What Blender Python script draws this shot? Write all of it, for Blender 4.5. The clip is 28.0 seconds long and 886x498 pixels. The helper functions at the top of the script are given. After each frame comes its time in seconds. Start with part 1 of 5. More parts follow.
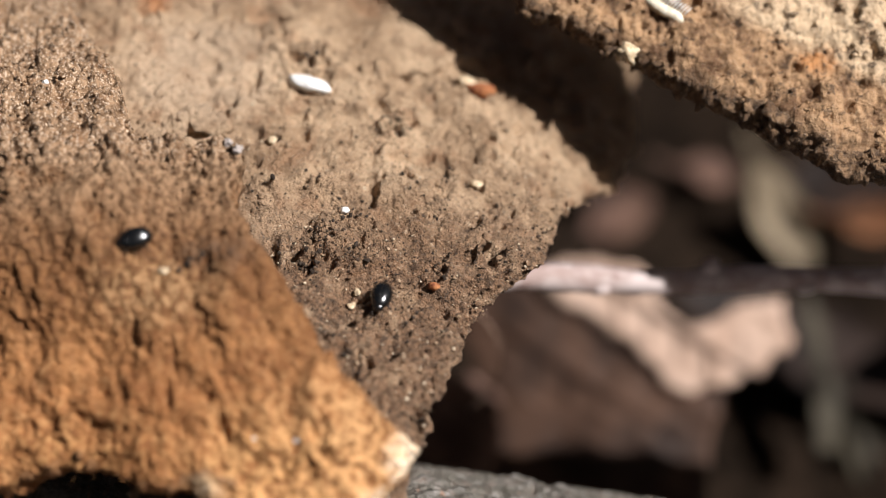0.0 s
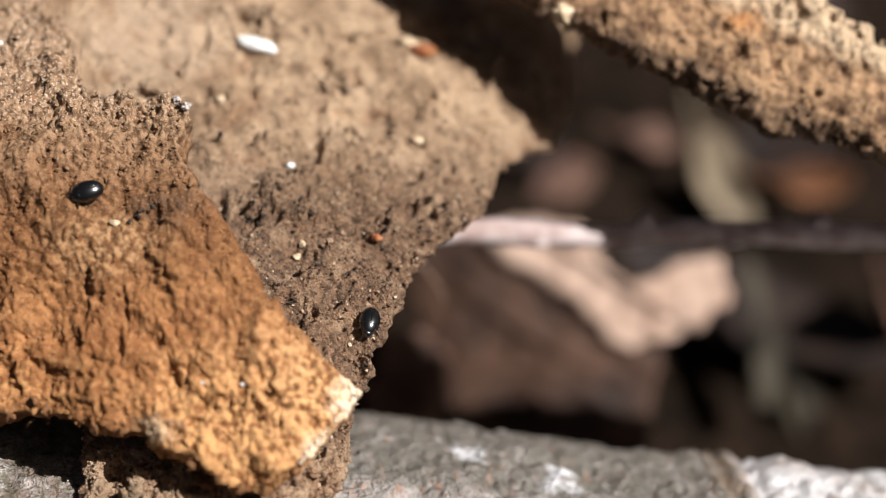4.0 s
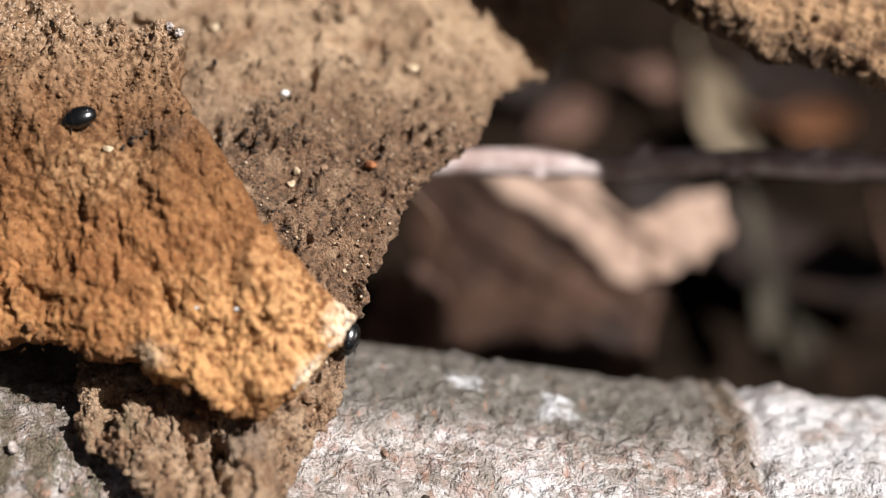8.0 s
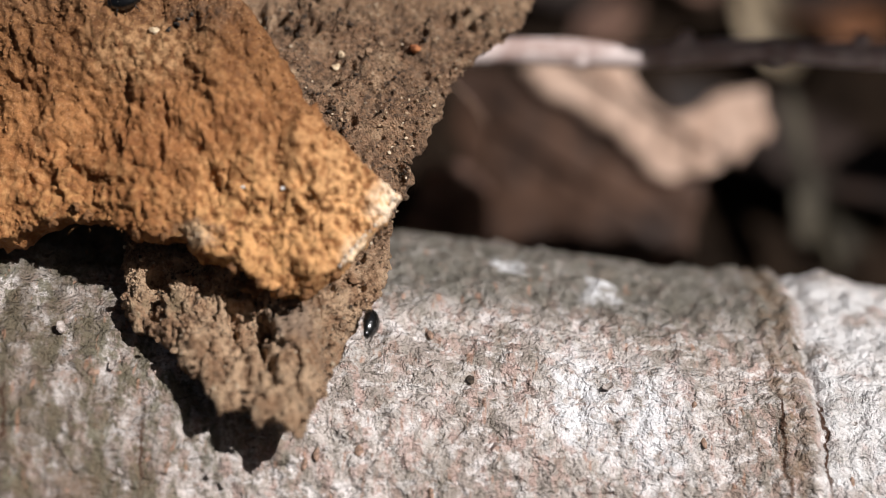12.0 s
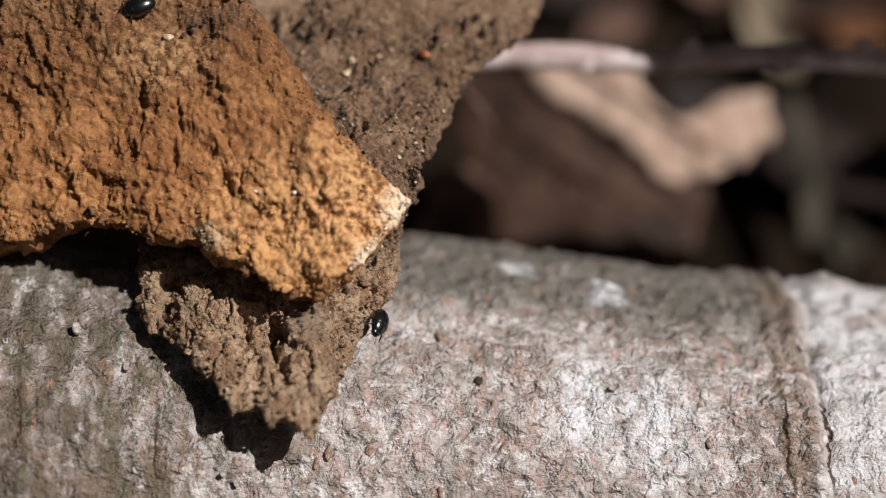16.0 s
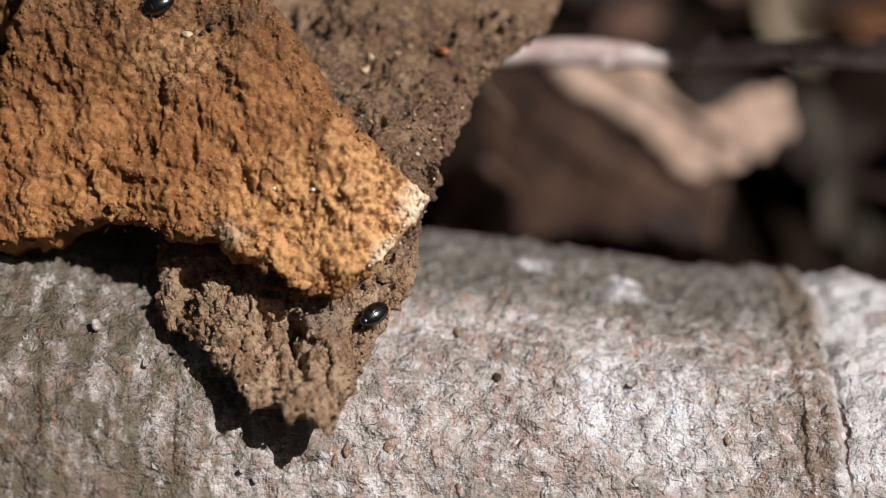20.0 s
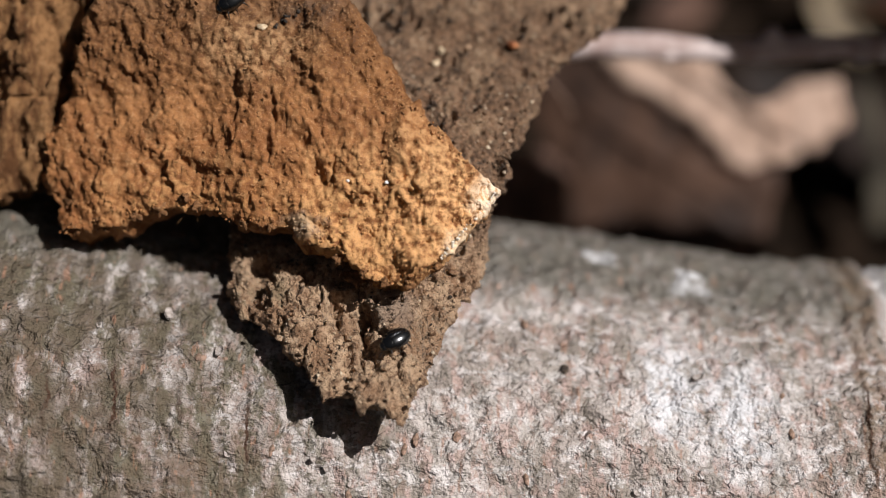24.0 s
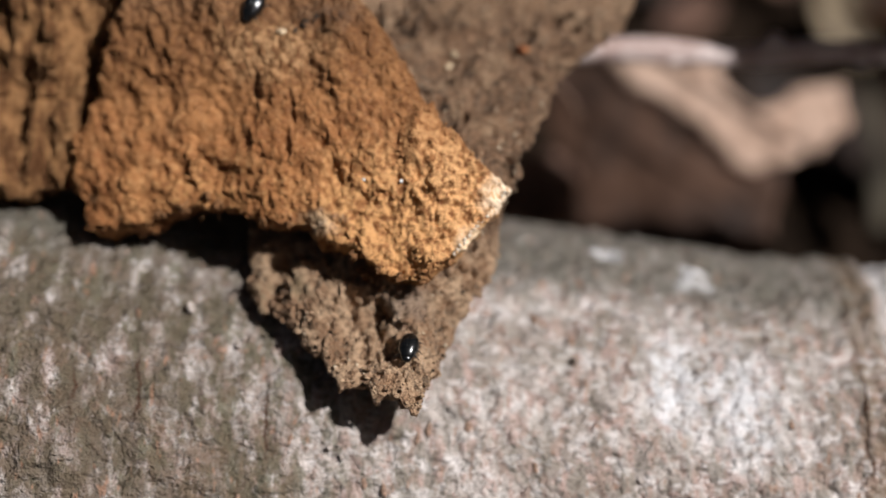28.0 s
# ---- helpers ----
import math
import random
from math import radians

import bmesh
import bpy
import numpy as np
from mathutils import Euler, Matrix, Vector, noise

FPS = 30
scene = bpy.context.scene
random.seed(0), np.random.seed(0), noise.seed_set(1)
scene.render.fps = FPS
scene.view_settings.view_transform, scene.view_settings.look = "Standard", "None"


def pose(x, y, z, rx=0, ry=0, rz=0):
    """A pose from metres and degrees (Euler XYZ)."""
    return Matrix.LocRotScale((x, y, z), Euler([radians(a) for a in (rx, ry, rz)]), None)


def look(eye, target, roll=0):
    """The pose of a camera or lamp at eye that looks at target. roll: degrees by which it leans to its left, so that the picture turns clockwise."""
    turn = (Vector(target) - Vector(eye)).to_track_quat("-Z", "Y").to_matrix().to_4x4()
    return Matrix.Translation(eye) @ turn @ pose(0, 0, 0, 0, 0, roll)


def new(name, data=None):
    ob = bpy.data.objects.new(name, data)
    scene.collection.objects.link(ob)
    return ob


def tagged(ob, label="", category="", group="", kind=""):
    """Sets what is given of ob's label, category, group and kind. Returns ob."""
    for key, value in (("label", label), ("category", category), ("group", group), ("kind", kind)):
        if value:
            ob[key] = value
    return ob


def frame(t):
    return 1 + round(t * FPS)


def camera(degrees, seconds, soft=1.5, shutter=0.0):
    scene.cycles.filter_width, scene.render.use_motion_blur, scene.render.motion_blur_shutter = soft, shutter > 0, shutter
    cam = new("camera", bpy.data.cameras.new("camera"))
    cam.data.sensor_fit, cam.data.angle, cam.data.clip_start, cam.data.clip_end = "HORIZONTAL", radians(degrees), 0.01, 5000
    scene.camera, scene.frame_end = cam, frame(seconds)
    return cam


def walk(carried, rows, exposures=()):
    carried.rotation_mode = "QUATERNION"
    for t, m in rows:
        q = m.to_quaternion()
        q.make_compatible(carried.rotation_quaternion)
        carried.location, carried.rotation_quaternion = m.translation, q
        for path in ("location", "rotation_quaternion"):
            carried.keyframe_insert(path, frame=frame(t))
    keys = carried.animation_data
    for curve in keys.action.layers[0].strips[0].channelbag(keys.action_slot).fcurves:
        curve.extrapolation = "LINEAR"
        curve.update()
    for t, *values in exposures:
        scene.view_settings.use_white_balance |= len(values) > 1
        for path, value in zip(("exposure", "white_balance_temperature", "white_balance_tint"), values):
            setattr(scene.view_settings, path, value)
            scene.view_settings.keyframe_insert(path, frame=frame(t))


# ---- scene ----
MM = 0.001
EYE, TILT = 0.194, -45.0
BASE = pose(0, 0, EYE, TILT, 0, 0)  # the slanting table of the subject: x right, y away, z up the slope, in millimetres below

cam = camera(22.0, 28.0, soft=0.6)
cam.data.dof.use_dof = True
cam.data.dof.focus_distance = 0.1762
cam.data.dof.aperture_fstop = 12.0
# seconds, millimetres x y z, degrees of turn, nod and lean
ROWS = [
    (0.0, 0.00, 0.00, 0.00, 0.000, 0.000, 0.000),
    (0.5, 0.17, -0.60, -0.45, -0.077, -0.013, 0.085),
    (1.0, 0.45, -0.68, -0.86, -0.022, -0.156, 0.088),
    (1.5, 0.91, -1.73, -1.22, -0.181, -0.134, 0.095),
    (2.0, 1.85, -3.88, -1.83, -0.681, -0.137, 0.288),
    (2.5, 1.80, -4.73, -1.92, -0.691, -0.179, 0.250),
    (3.0, 1.91, -5.27, -2.16, -0.664, -0.312, 0.231),
    (3.5, 2.11, -6.27, -2.16, -0.803, -0.378, 0.315),
    (5.5, 2.08, -7.71, -3.20, -0.689, -0.486, 0.354),
    (6.0, 2.49, -7.62, -3.42, -0.680, -0.588, 0.392),
    (6.5, 2.68, -8.20, -4.11, -0.700, -0.719, 0.533),
    (7.0, 3.15, -8.18, -4.53, -0.641, -0.939, 0.538),
    (7.5, 3.44, -7.44, -4.93, -0.602, -1.169, 0.520),
    (8.0, 3.32, -6.59, -5.52, -0.521, -1.288, 0.539),
    (8.5, 3.58, -6.64, -5.90, -0.564, -1.374, 0.703),
    (9.0, 3.20, -8.06, -6.06, -0.645, -1.489, 0.741),
    (9.5, 3.13, -8.56, -7.04, -0.412, -1.676, 0.667),
    (10.0, 3.12, -7.56, -8.28, 0.004, -2.134, 0.670),
    (10.5, 2.64, -7.78, -8.93, 0.137, -2.407, 0.693),
    (11.0, 2.02, -8.39, -9.41, 0.275, -2.509, 0.460),
    (11.5, 2.40, -8.11, -10.02, 0.240, -2.652, 0.613),
    (12.0, 2.38, -7.50, -9.97, 0.321, -2.792, 0.587),
    (12.5, 2.51, -7.03, -10.60, 0.273, -2.888, 0.628),
    (14.5, 3.07, -8.52, -9.86, 0.414, -2.944, 0.614),
    (15.0, 2.62, -9.58, -9.41, 0.401, -2.982, 0.668),
    (15.5, 1.93, -10.11, -9.53, 0.364, -2.990, 0.587),
    (16.0, 2.23, -10.46, -9.32, 0.495, -2.876, 0.578),
    (16.5, 2.60, -10.32, -9.38, 0.657, -2.924, 0.604),
    (17.0, 2.82, -10.92, -9.04, 0.697, -2.884, 0.605),
    (17.5, 2.92, -11.19, -8.78, 0.573, -2.756, 0.659),
    (18.0, 2.41, -11.14, -9.02, 0.708, -2.708, 0.625),
    (18.5, 2.23, -11.32, -8.95, 0.666, -2.754, 0.611),
    (19.0, 2.20, -11.13, -8.91, 0.753, -2.800, 0.587),
    (19.5, 2.28, -10.44, -9.01, 0.940, -2.967, 0.591),
    (20.0, 2.48, -10.74, -8.81, 1.039, -3.114, 0.592),
    (20.5, 2.16, -10.80, -8.89, 1.085, -3.147, 0.606),
    (21.0, 1.48, -10.57, -8.92, 1.100, -3.179, 0.596),
    (21.5, 1.21, -8.93, -8.91, 1.094, -3.331, 0.521),
    (23.5, -1.44, -11.88, -7.44, 1.120, -3.755, 0.087),
    (24.0, -2.08, -12.53, -7.25, 1.326, -3.759, 0.021),
    (24.5, -1.58, -13.33, -7.41, 1.457, -3.770, 0.025),
    (25.0, -1.59, -14.34, -7.40, 1.451, -3.701, -0.019),
    (25.5, -2.16, -14.94, -7.57, 1.561, -3.718, -0.108),
    (26.0, -2.00, -15.57, -7.40, 1.531, -3.663, -0.020),
    (26.5, -1.56, -16.06, -7.22, 1.550, -3.627, -0.015),
    (27.0, -0.91, -17.09, -7.51, 1.594, -3.507, -0.010),
    (27.5, -1.27, -17.97, -7.68, 1.706, -3.592, -0.049),
    (28.0, -2.02, -19.29, -7.53, 1.610, -3.621, -0.069),
]


def stand(t, x, y, z, turn, nod, lean):
    return BASE @ pose(x * MM, y * MM, z * MM, 0, 0, turn) @ pose(0, 0, 0, nod) @ pose(0, 0, 0, 0, lean) @ pose(0, 0, 0, 90)


# the film's own exposure drifts by a few tenths of a stop
EXPOSURES = [(0.0, -0.06), (3.0, 0.06), (6.0, 0.04), (9.0, -0.05), (11.0, -0.2), (12.5, -0.34), (14.5, -0.46), (17.0, -0.52), (20.0, -0.48), (25.0, -0.42), (28.0, -0.41)]
walk(cam, [(r[0], stand(*r)) for r in ROWS], EXPOSURES)

# ---- light ----
SUN = (BASE.to_3x3() @ Vector((0.77, -1.0, 0.60))).normalized()  # towards the sun
world = bpy.data.worlds.new("sky")
scene.world = world
world.use_nodes = True
sky = world.node_tree.nodes.new("ShaderNodeTexSky")
sky.sky_type, sky.sun_disc = "NISHITA", False
sky.sun_elevation = math.asin(SUN.z)
sky.dust_density, sky.ozone_density = 6.0, 0.6
sky.sun_rotation = math.atan2(SUN.x, SUN.y)
world.node_tree.links.new(sky.outputs[0], world.node_tree.nodes["Background"].inputs[0])
world.node_tree.nodes["Background"].inputs[1].default_value = 0.017
sun = new("sun", bpy.data.lights.new("sun", "SUN"))
sun.data.energy, sun.data.angle, sun.data.color = 7.2, radians(0.55), (1.0, 0.98, 0.985)
sun.matrix_world = look((0, 0, 3), Vector((0, 0, 3)) - SUN)

# ---- materials ----


class Paint:
    """A procedural material in object space, with sizes in millimetres."""

    def __init__(self, name, rough=0.85, spec=0.3):
        self.m = bpy.data.materials.new(name)
        self.m.use_nodes = True
        self.t = self.m.node_tree
        self.b = self.t.nodes["Principled BSDF"]
        self.b.inputs["Roughness"].default_value = rough
        self.b.inputs["Specular IOR Level"].default_value = spec
        co = self.t.nodes.new("ShaderNodeTexCoord")
        mp = self.t.nodes.new("ShaderNodeMapping")
        mp.inputs["Scale"].default_value = (1000, 1000, 1000)
        self.t.links.new(co.outputs["Object"], mp.inputs[0])
        self.co = mp.outputs[0]

    def link(self, a, b):
        if hasattr(a, "node"):
            self.t.links.new(a, b)
        else:
            b.default_value = a

    def stretch(self, sx, sy, sz):
        n = self.t.nodes.new("ShaderNodeVectorMath")
        n.operation = "MULTIPLY"
        self.link(self.co, n.inputs[0])
        n.inputs[1].default_value = (sx, sy, sz)
        return n.outputs[0]

    def noise(self, size, detail=4, rough=0.6, co=None, warp=0.0):
        n = self.t.nodes.new("ShaderNodeTexNoise")
        n.inputs["Scale"].default_value = 1 / size
        n.inputs["Detail"].default_value = detail
        n.inputs["Roughness"].default_value = rough
        n.inputs["Distortion"].default_value = warp
        self.link(co or self.co, n.inputs["Vector"])
        return n.outputs[0]

    def math(self, op, a, b=0.0):
        n = self.t.nodes.new("ShaderNodeMath")
        n.operation = op
        self.link(a, n.inputs[0]), self.link(b, n.inputs[1])
        return n.outputs[0]

    def band(self, v, lo, hi):
        """0 below lo, 1 above hi."""
        n = self.t.nodes.new("ShaderNodeMapRange")
        n.interpolation_type = "SMOOTHSTEP"
        self.link(v, n.inputs[0])
        n.inputs[1].default_value, n.inputs[2].default_value = lo, hi
        return n.outputs[0]

    def near(self, centre, radius, soft=0.5, wobble=2.0, squash=(1, 1, 1)):
        """A stain: 1 within the radius of a place, with a wobbling rim."""
        w = self.t.nodes.new("ShaderNodeVectorMath")
        w.operation = "SUBTRACT"
        self.link(self.co, w.inputs[0])
        w.inputs[1].default_value = centre
        q = self.t.nodes.new("ShaderNodeVectorMath")
        q.operation = "MULTIPLY"
        self.t.links.new(w.outputs[0], q.inputs[0])
        q.inputs[1].default_value = squash
        d = self.t.nodes.new("ShaderNodeVectorMath")
        d.operation = "LENGTH"
        self.t.links.new(q.outputs[0], d.inputs[0])
        v = self.math("ADD", d.outputs["Value"], self.math("MULTIPLY", self.math("SUBTRACT", self.noise(wobble, 5, 0.65), 0.5), wobble * 2.2))
        return self.math("SUBTRACT", 1.0, self.band(v, radius * (1 - soft), radius * (1 + soft)))

    def mix(self, f, a, b, kind="MIX"):
        n = self.t.nodes.new("ShaderNodeMix")
        n.data_type, n.blend_type = "RGBA", kind
        self.link(f, n.inputs[0])
        for v, i in ((a, n.inputs[6]), (b, n.inputs[7])):
            if isinstance(v, tuple):
                i.default_value = (*v, 1)
            else:
                self.t.links.new(v, i)
        return n.outputs[2]

    def height(self, z0, z1, axis=2):
        n = self.t.nodes.new("ShaderNodeSeparateXYZ")
        self.link(self.co, n.inputs[0])
        return self.band(n.outputs[axis], z0, z1)

    def colour(self, c):
        self.link(c if not isinstance(c, tuple) else (*c, 1), self.b.inputs["Base Color"])

    def gloss(self, v, lo, hi):
        """Roughness between lo and hi by a 0 to 1 value."""
        n = self.t.nodes.new("ShaderNodeMapRange")
        self.link(v, n.inputs[0])
        n.inputs[3].default_value, n.inputs[4].default_value = lo, hi
        self.t.links.new(n.outputs[0], self.b.inputs["Roughness"])

    def bump(self, h, deep, strength=1.0):
        """deep: millimetres."""
        n = self.t.nodes.new("ShaderNodeBump")
        n.inputs["Distance"].default_value = deep * MM
        n.inputs["Strength"].default_value = strength
        self.link(h, n.inputs["Height"])
        self.t.links.new(n.outputs[0], self.b.inputs["Normal"])


def orange_bark():
    p = Paint("orange_rotten_bark", 0.88, 0.22)
    big, mid, fine, grit = p.noise(5, 4), p.noise(1.7, 5, 0.65), p.noise(0.6, 4, 0.62), p.noise(0.2, 2, 0.6)
    c = p.mix(p.band(big, 0.35, 0.68), (0.24, 0.094, 0.031), (0.39, 0.175, 0.064))
    c = p.mix(p.band(mid, 0.38, 0.60), p.mix(0.45, c, (0.16, 0.058, 0.018)), c)
    c = p.mix(p.band(fine, 0.34, 0.50), p.mix(0.3, c, (0.15, 0.052, 0.016)), c)
    # relief highlights put into the colour as light specks
    c = p.mix(p.math("MULTIPLY", p.band(fine, 0.52, 0.66), 0.5), c, (0.50, 0.27, 0.12))
    # paler, freshly broken end and lower edge
    c = p.mix(p.math("MULTIPLY", p.near((-6, 162, -16.5), 6.5, 0.85, 3.0), p.band(fine, 0.36, 0.60)), c, (0.68, 0.385, 0.17))
    c = p.mix(p.math("MULTIPLY", p.near((-13, 162, -18.0), 5.5, 0.6, 2.0), p.band(fine, 0.38, 0.60)), c, (0.58, 0.31, 0.125))
    c = p.mix(p.math("MULTIPLY", p.near((-29, 162, -15), 4.0, 0.6, 2.0, (0.5, 1, 1)), p.band(fine, 0.42, 0.62)), c, (0.46, 0.235, 0.09))
    c = p.mix(p.math("MULTIPLY", p.near((-2.0, 162.6, -15.0), 1.9, 0.5, 1.0), 0.85), c, p.mix(p.band(fine, 0.36, 0.5), (0.66, 0.38, 0.17), (0.90, 0.73, 0.54)))
    c = p.mix(p.math("MULTIPLY", p.near((-4.4, 161, -18.6), 1.5, 0.5, 0.8), 0.8), c, (0.88, 0.70, 0.48))
    c = p.mix(p.math("MULTIPLY", p.height(-12, 0), 0.85), c, p.mix(p.band(fine, 0.4, 0.6), (0.10, 0.043, 0.016), (0.18, 0.08, 0.03)))
    # weathered upper part
    up = p.math("MULTIPLY", p.height(-2.0, 8.0), p.band(p.noise(3, 5), 0.22, 0.5))
    c = p.mix(up, c, p.mix(p.band(fine, 0.36, 0.60), (0.12, 0.065, 0.032), (0.34, 0.215, 0.125)))
    # white glints of the crust painted as pale specks
    c = p.mix(p.math("MULTIPLY", p.height(5.0, 9.0), p.math("MULTIPLY", p.band(grit, 0.54, 0.64), 0.7)), c, (0.66, 0.54, 0.42))
    c = p.mix(p.math("MULTIPLY", p.near((-21.0, 165, -3.0), 2.6, 0.7, 1.8, (0.6, 1, 1)), p.math("MULTIPLY", p.band(fine, 0.38, 0.6), 0.4)), c, (0.58, 0.37, 0.19))
    c = p.mix(p.math("MULTIPLY", p.near((-24.3, 162, -11.8), 1.7, 0.35, 0.8, (0.55, 1, 1.5)), 0.5), c, (0.36, 0.19, 0.08))
    c = p.mix(p.math("MULTIPLY", p.near((-17, 166, -0.3), 1.3, 0.7, 1.6, (0.5, 1, 1)), p.math("MULTIPLY", p.band(fine, 0.42, 0.55), 0.7)), c, (0.05, 0.035, 0.027))
    c = p.mix(p.math("MULTIPLY", p.near((-17.6, 162, -17.0), 0.9, 0.7, 0.8, (0.5, 1, 1)), 0.4), c, (0.40, 0.42, 0.34))
    c = p.mix(p.math("MULTIPLY", p.band(grit, 0.58, 0.70), 0.25), c, (0.66, 0.42, 0.22))
    p.colour(c)
    p.gloss(p.band(p.noise(0.3, 2), 0.38, 0.55), 0.5, 0.9)
    p.bump(p.math("ADD", p.noise(0.55, 5, 0.7), p.math("MULTIPLY", p.noise(0.15, 2), 0.3)), 0.24)
    return p.m


def brown_bark():
    p = Paint("folded_brown_bark", 0.85, 0.2)
    long = p.stretch(1.4, 1, 0.5)
    mid, fine, grit = p.noise(2.0, 5, 0.65, long), p.noise(0.6, 6, 0.7), p.noise(0.2, 3, 0.7)
    c = p.mix(p.band(mid, 0.38, 0.62), (0.13, 0.055, 0.02), (0.40, 0.205, 0.085))
    c = p.mix(p.band(fine, 0.36, 0.5), p.mix(0.5, c, (0.06, 0.026, 0.01)), c)
    c = p.mix(p.math("MULTIPLY", p.band(fine, 0.55, 0.7), 0.5), c, (0.55, 0.34, 0.17))
    p.colour(c)
    p.bump(p.math("ADD", fine, p.math("MULTIPLY", grit, 0.5)), 0.55)
    return p.m


def tan_bark():
    p = Paint("pale_inner_bark", 0.6, 0.4)
    big, mid, fine, grit = p.noise(9, 4), p.noise(2.2, 5, 0.65), p.noise(0.55, 4, 0.65), p.noise(0.2, 2, 0.6)
    c = p.mix(p.band(big, 0.35, 0.65), (0.44, 0.285, 0.168), (0.68, 0.47, 0.295))
    c = p.mix(p.band(mid, 0.36, 0.54), p.mix(0.6, c, (0.24, 0.14, 0.075)), c)
    c = p.mix(p.math("MULTIPLY", p.near((-20, 186, 14), 6, 0.5, 3.0), 0.6), c, (0.74, 0.54, 0.37))
    # rusty and pinkish tinges
    c = p.mix(p.math("MULTIPLY", p.band(p.noise(3.0, 4), 0.54, 0.66), 0.45), c, (0.42, 0.22, 0.115))
    # damp darker crust towards the lower edge, with soft shade put into its colour
    damp_shade = p.math("SUBTRACT", 1.0, p.height(-3.0, 8.5))
    damp_shade = p.math("MULTIPLY", damp_shade, p.band(p.noise(2.5, 5), 0.24, 0.52))
    c = p.mix(p.math("MULTIPLY", damp_shade, 0.85), c, p.mix(p.band(fine, 0.36, 0.60), (0.06, 0.029, 0.016), (0.255, 0.136, 0.073)))
    # crumbly lower end
    low = p.math("SUBTRACT", 1.0, p.height(-21.0, -17.0))
    c = p.mix(low, c, p.mix(p.band(fine, 0.32, 0.50), (0.18, 0.098, 0.052), p.mix(p.band(mid, 0.38, 0.60), (0.37, 0.215, 0.12), (0.61, 0.41, 0.255))))
    c = p.mix(p.math("MULTIPLY", p.near((-10.2, 163, -23.6), 1.9, 0.4, 1.0), 0.6), c, (0.33, 0.25, 0.19))
    c = p.mix(p.math("MULTIPLY", p.near((-6.5, 163, -26.5), 2.4, 0.6, 1.2, (1, 1, 0.7)), p.math("MULTIPLY", p.band(fine, 0.48, 0.58), 0.6)), c, (0.10, 0.08, 0.06))
    c = p.mix(p.math("MULTIPLY", p.near((-20, 165, -23.5), 2.4, 0.6, 1.2), p.math("MULTIPLY", p.band(mid, 0.48, 0.58), 0.7)), c, (0.10, 0.08, 0.035))
    c = p.mix(p.math("MULTIPLY", p.band(p.noise(1.3, 5, 0.68, None, 0.4), 0.585, 0.65), p.math("ADD", 0.25, p.math("MULTIPLY", damp_shade, 0.5))), c, (0.04, 0.026, 0.018))
    c = p.mix(p.math("MULTIPLY", p.band(fine, 0.6, 0.7), 0.5), c, (0.64, 0.48, 0.33))
    c = p.mix(p.math("MULTIPLY", p.band(grit, 0.62, 0.70), 0.6), c, (0.06, 0.04, 0.028))
    c = p.mix(p.math("MULTIPLY", p.near((-24, 190, 20.5), 1.3, 0.5, 1.0), 0.6), c, (0.55, 0.20, 0.06))
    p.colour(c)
    p.gloss(p.band(p.noise(0.35, 2), 0.36, 0.52), 0.28, 0.8)
    p.bump(p.math("ADD", p.noise(0.6, 5, 0.7), p.math("MULTIPLY", p.noise(0.18, 2), 0.6)), 0.8)
    return p.m


def top_bark_paint():
    p = Paint("sunlit_crumbling_bark", 0.65, 0.35)
    mid, fine, grit = p.noise(2.5, 5, 0.65), p.noise(0.6, 4, 0.65), p.noise(0.2, 2, 0.6)
    c = p.mix(p.band(mid, 0.36, 0.60), (0.15, 0.078, 0.038), (0.44, 0.265, 0.14))
    xyz = p.t.nodes.new("ShaderNodeSeparateXYZ")
    p.link(p.co, xyz.inputs[0])
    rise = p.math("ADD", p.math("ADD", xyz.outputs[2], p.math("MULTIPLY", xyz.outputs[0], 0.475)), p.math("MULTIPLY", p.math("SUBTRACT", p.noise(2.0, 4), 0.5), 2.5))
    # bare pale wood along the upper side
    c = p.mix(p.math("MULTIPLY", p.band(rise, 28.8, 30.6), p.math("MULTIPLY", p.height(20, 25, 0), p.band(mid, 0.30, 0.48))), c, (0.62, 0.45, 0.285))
    # damp dark crust along the lower edge, deepened by the rim's painted shade
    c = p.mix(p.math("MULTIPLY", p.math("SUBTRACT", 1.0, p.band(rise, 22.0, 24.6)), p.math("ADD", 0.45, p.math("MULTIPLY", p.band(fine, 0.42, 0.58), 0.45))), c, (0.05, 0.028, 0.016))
    c = p.mix(p.math("MULTIPLY", p.near((29.5, 180, 15.5), 1.6, 0.5, 1.0), 0.7), c, (0.58, 0.24, 0.075))
    c = p.mix(p.math("MULTIPLY", p.band(p.noise(1.0, 4), 0.57, 0.65), 0.75), c, (0.055, 0.032, 0.02))
    c = p.mix(p.math("MULTIPLY", p.band(fine, 0.58, 0.7), 0.5), c, (0.60, 0.40, 0.23))
    c = p.mix(p.math("MULTIPLY", p.band(grit, 0.64, 0.72), 0.6), c, (0.06, 0.04, 0.03))
    p.colour(c)
    p.gloss(p.band(p.noise(0.35, 2), 0.36, 0.52), 0.25, 0.8)
    p.bump(p.math("ADD", p.noise(0.45, 4, 0.62), p.math("MULTIPLY", p.noise(0.15, 2), 0.4)), 0.45)
    return p.m


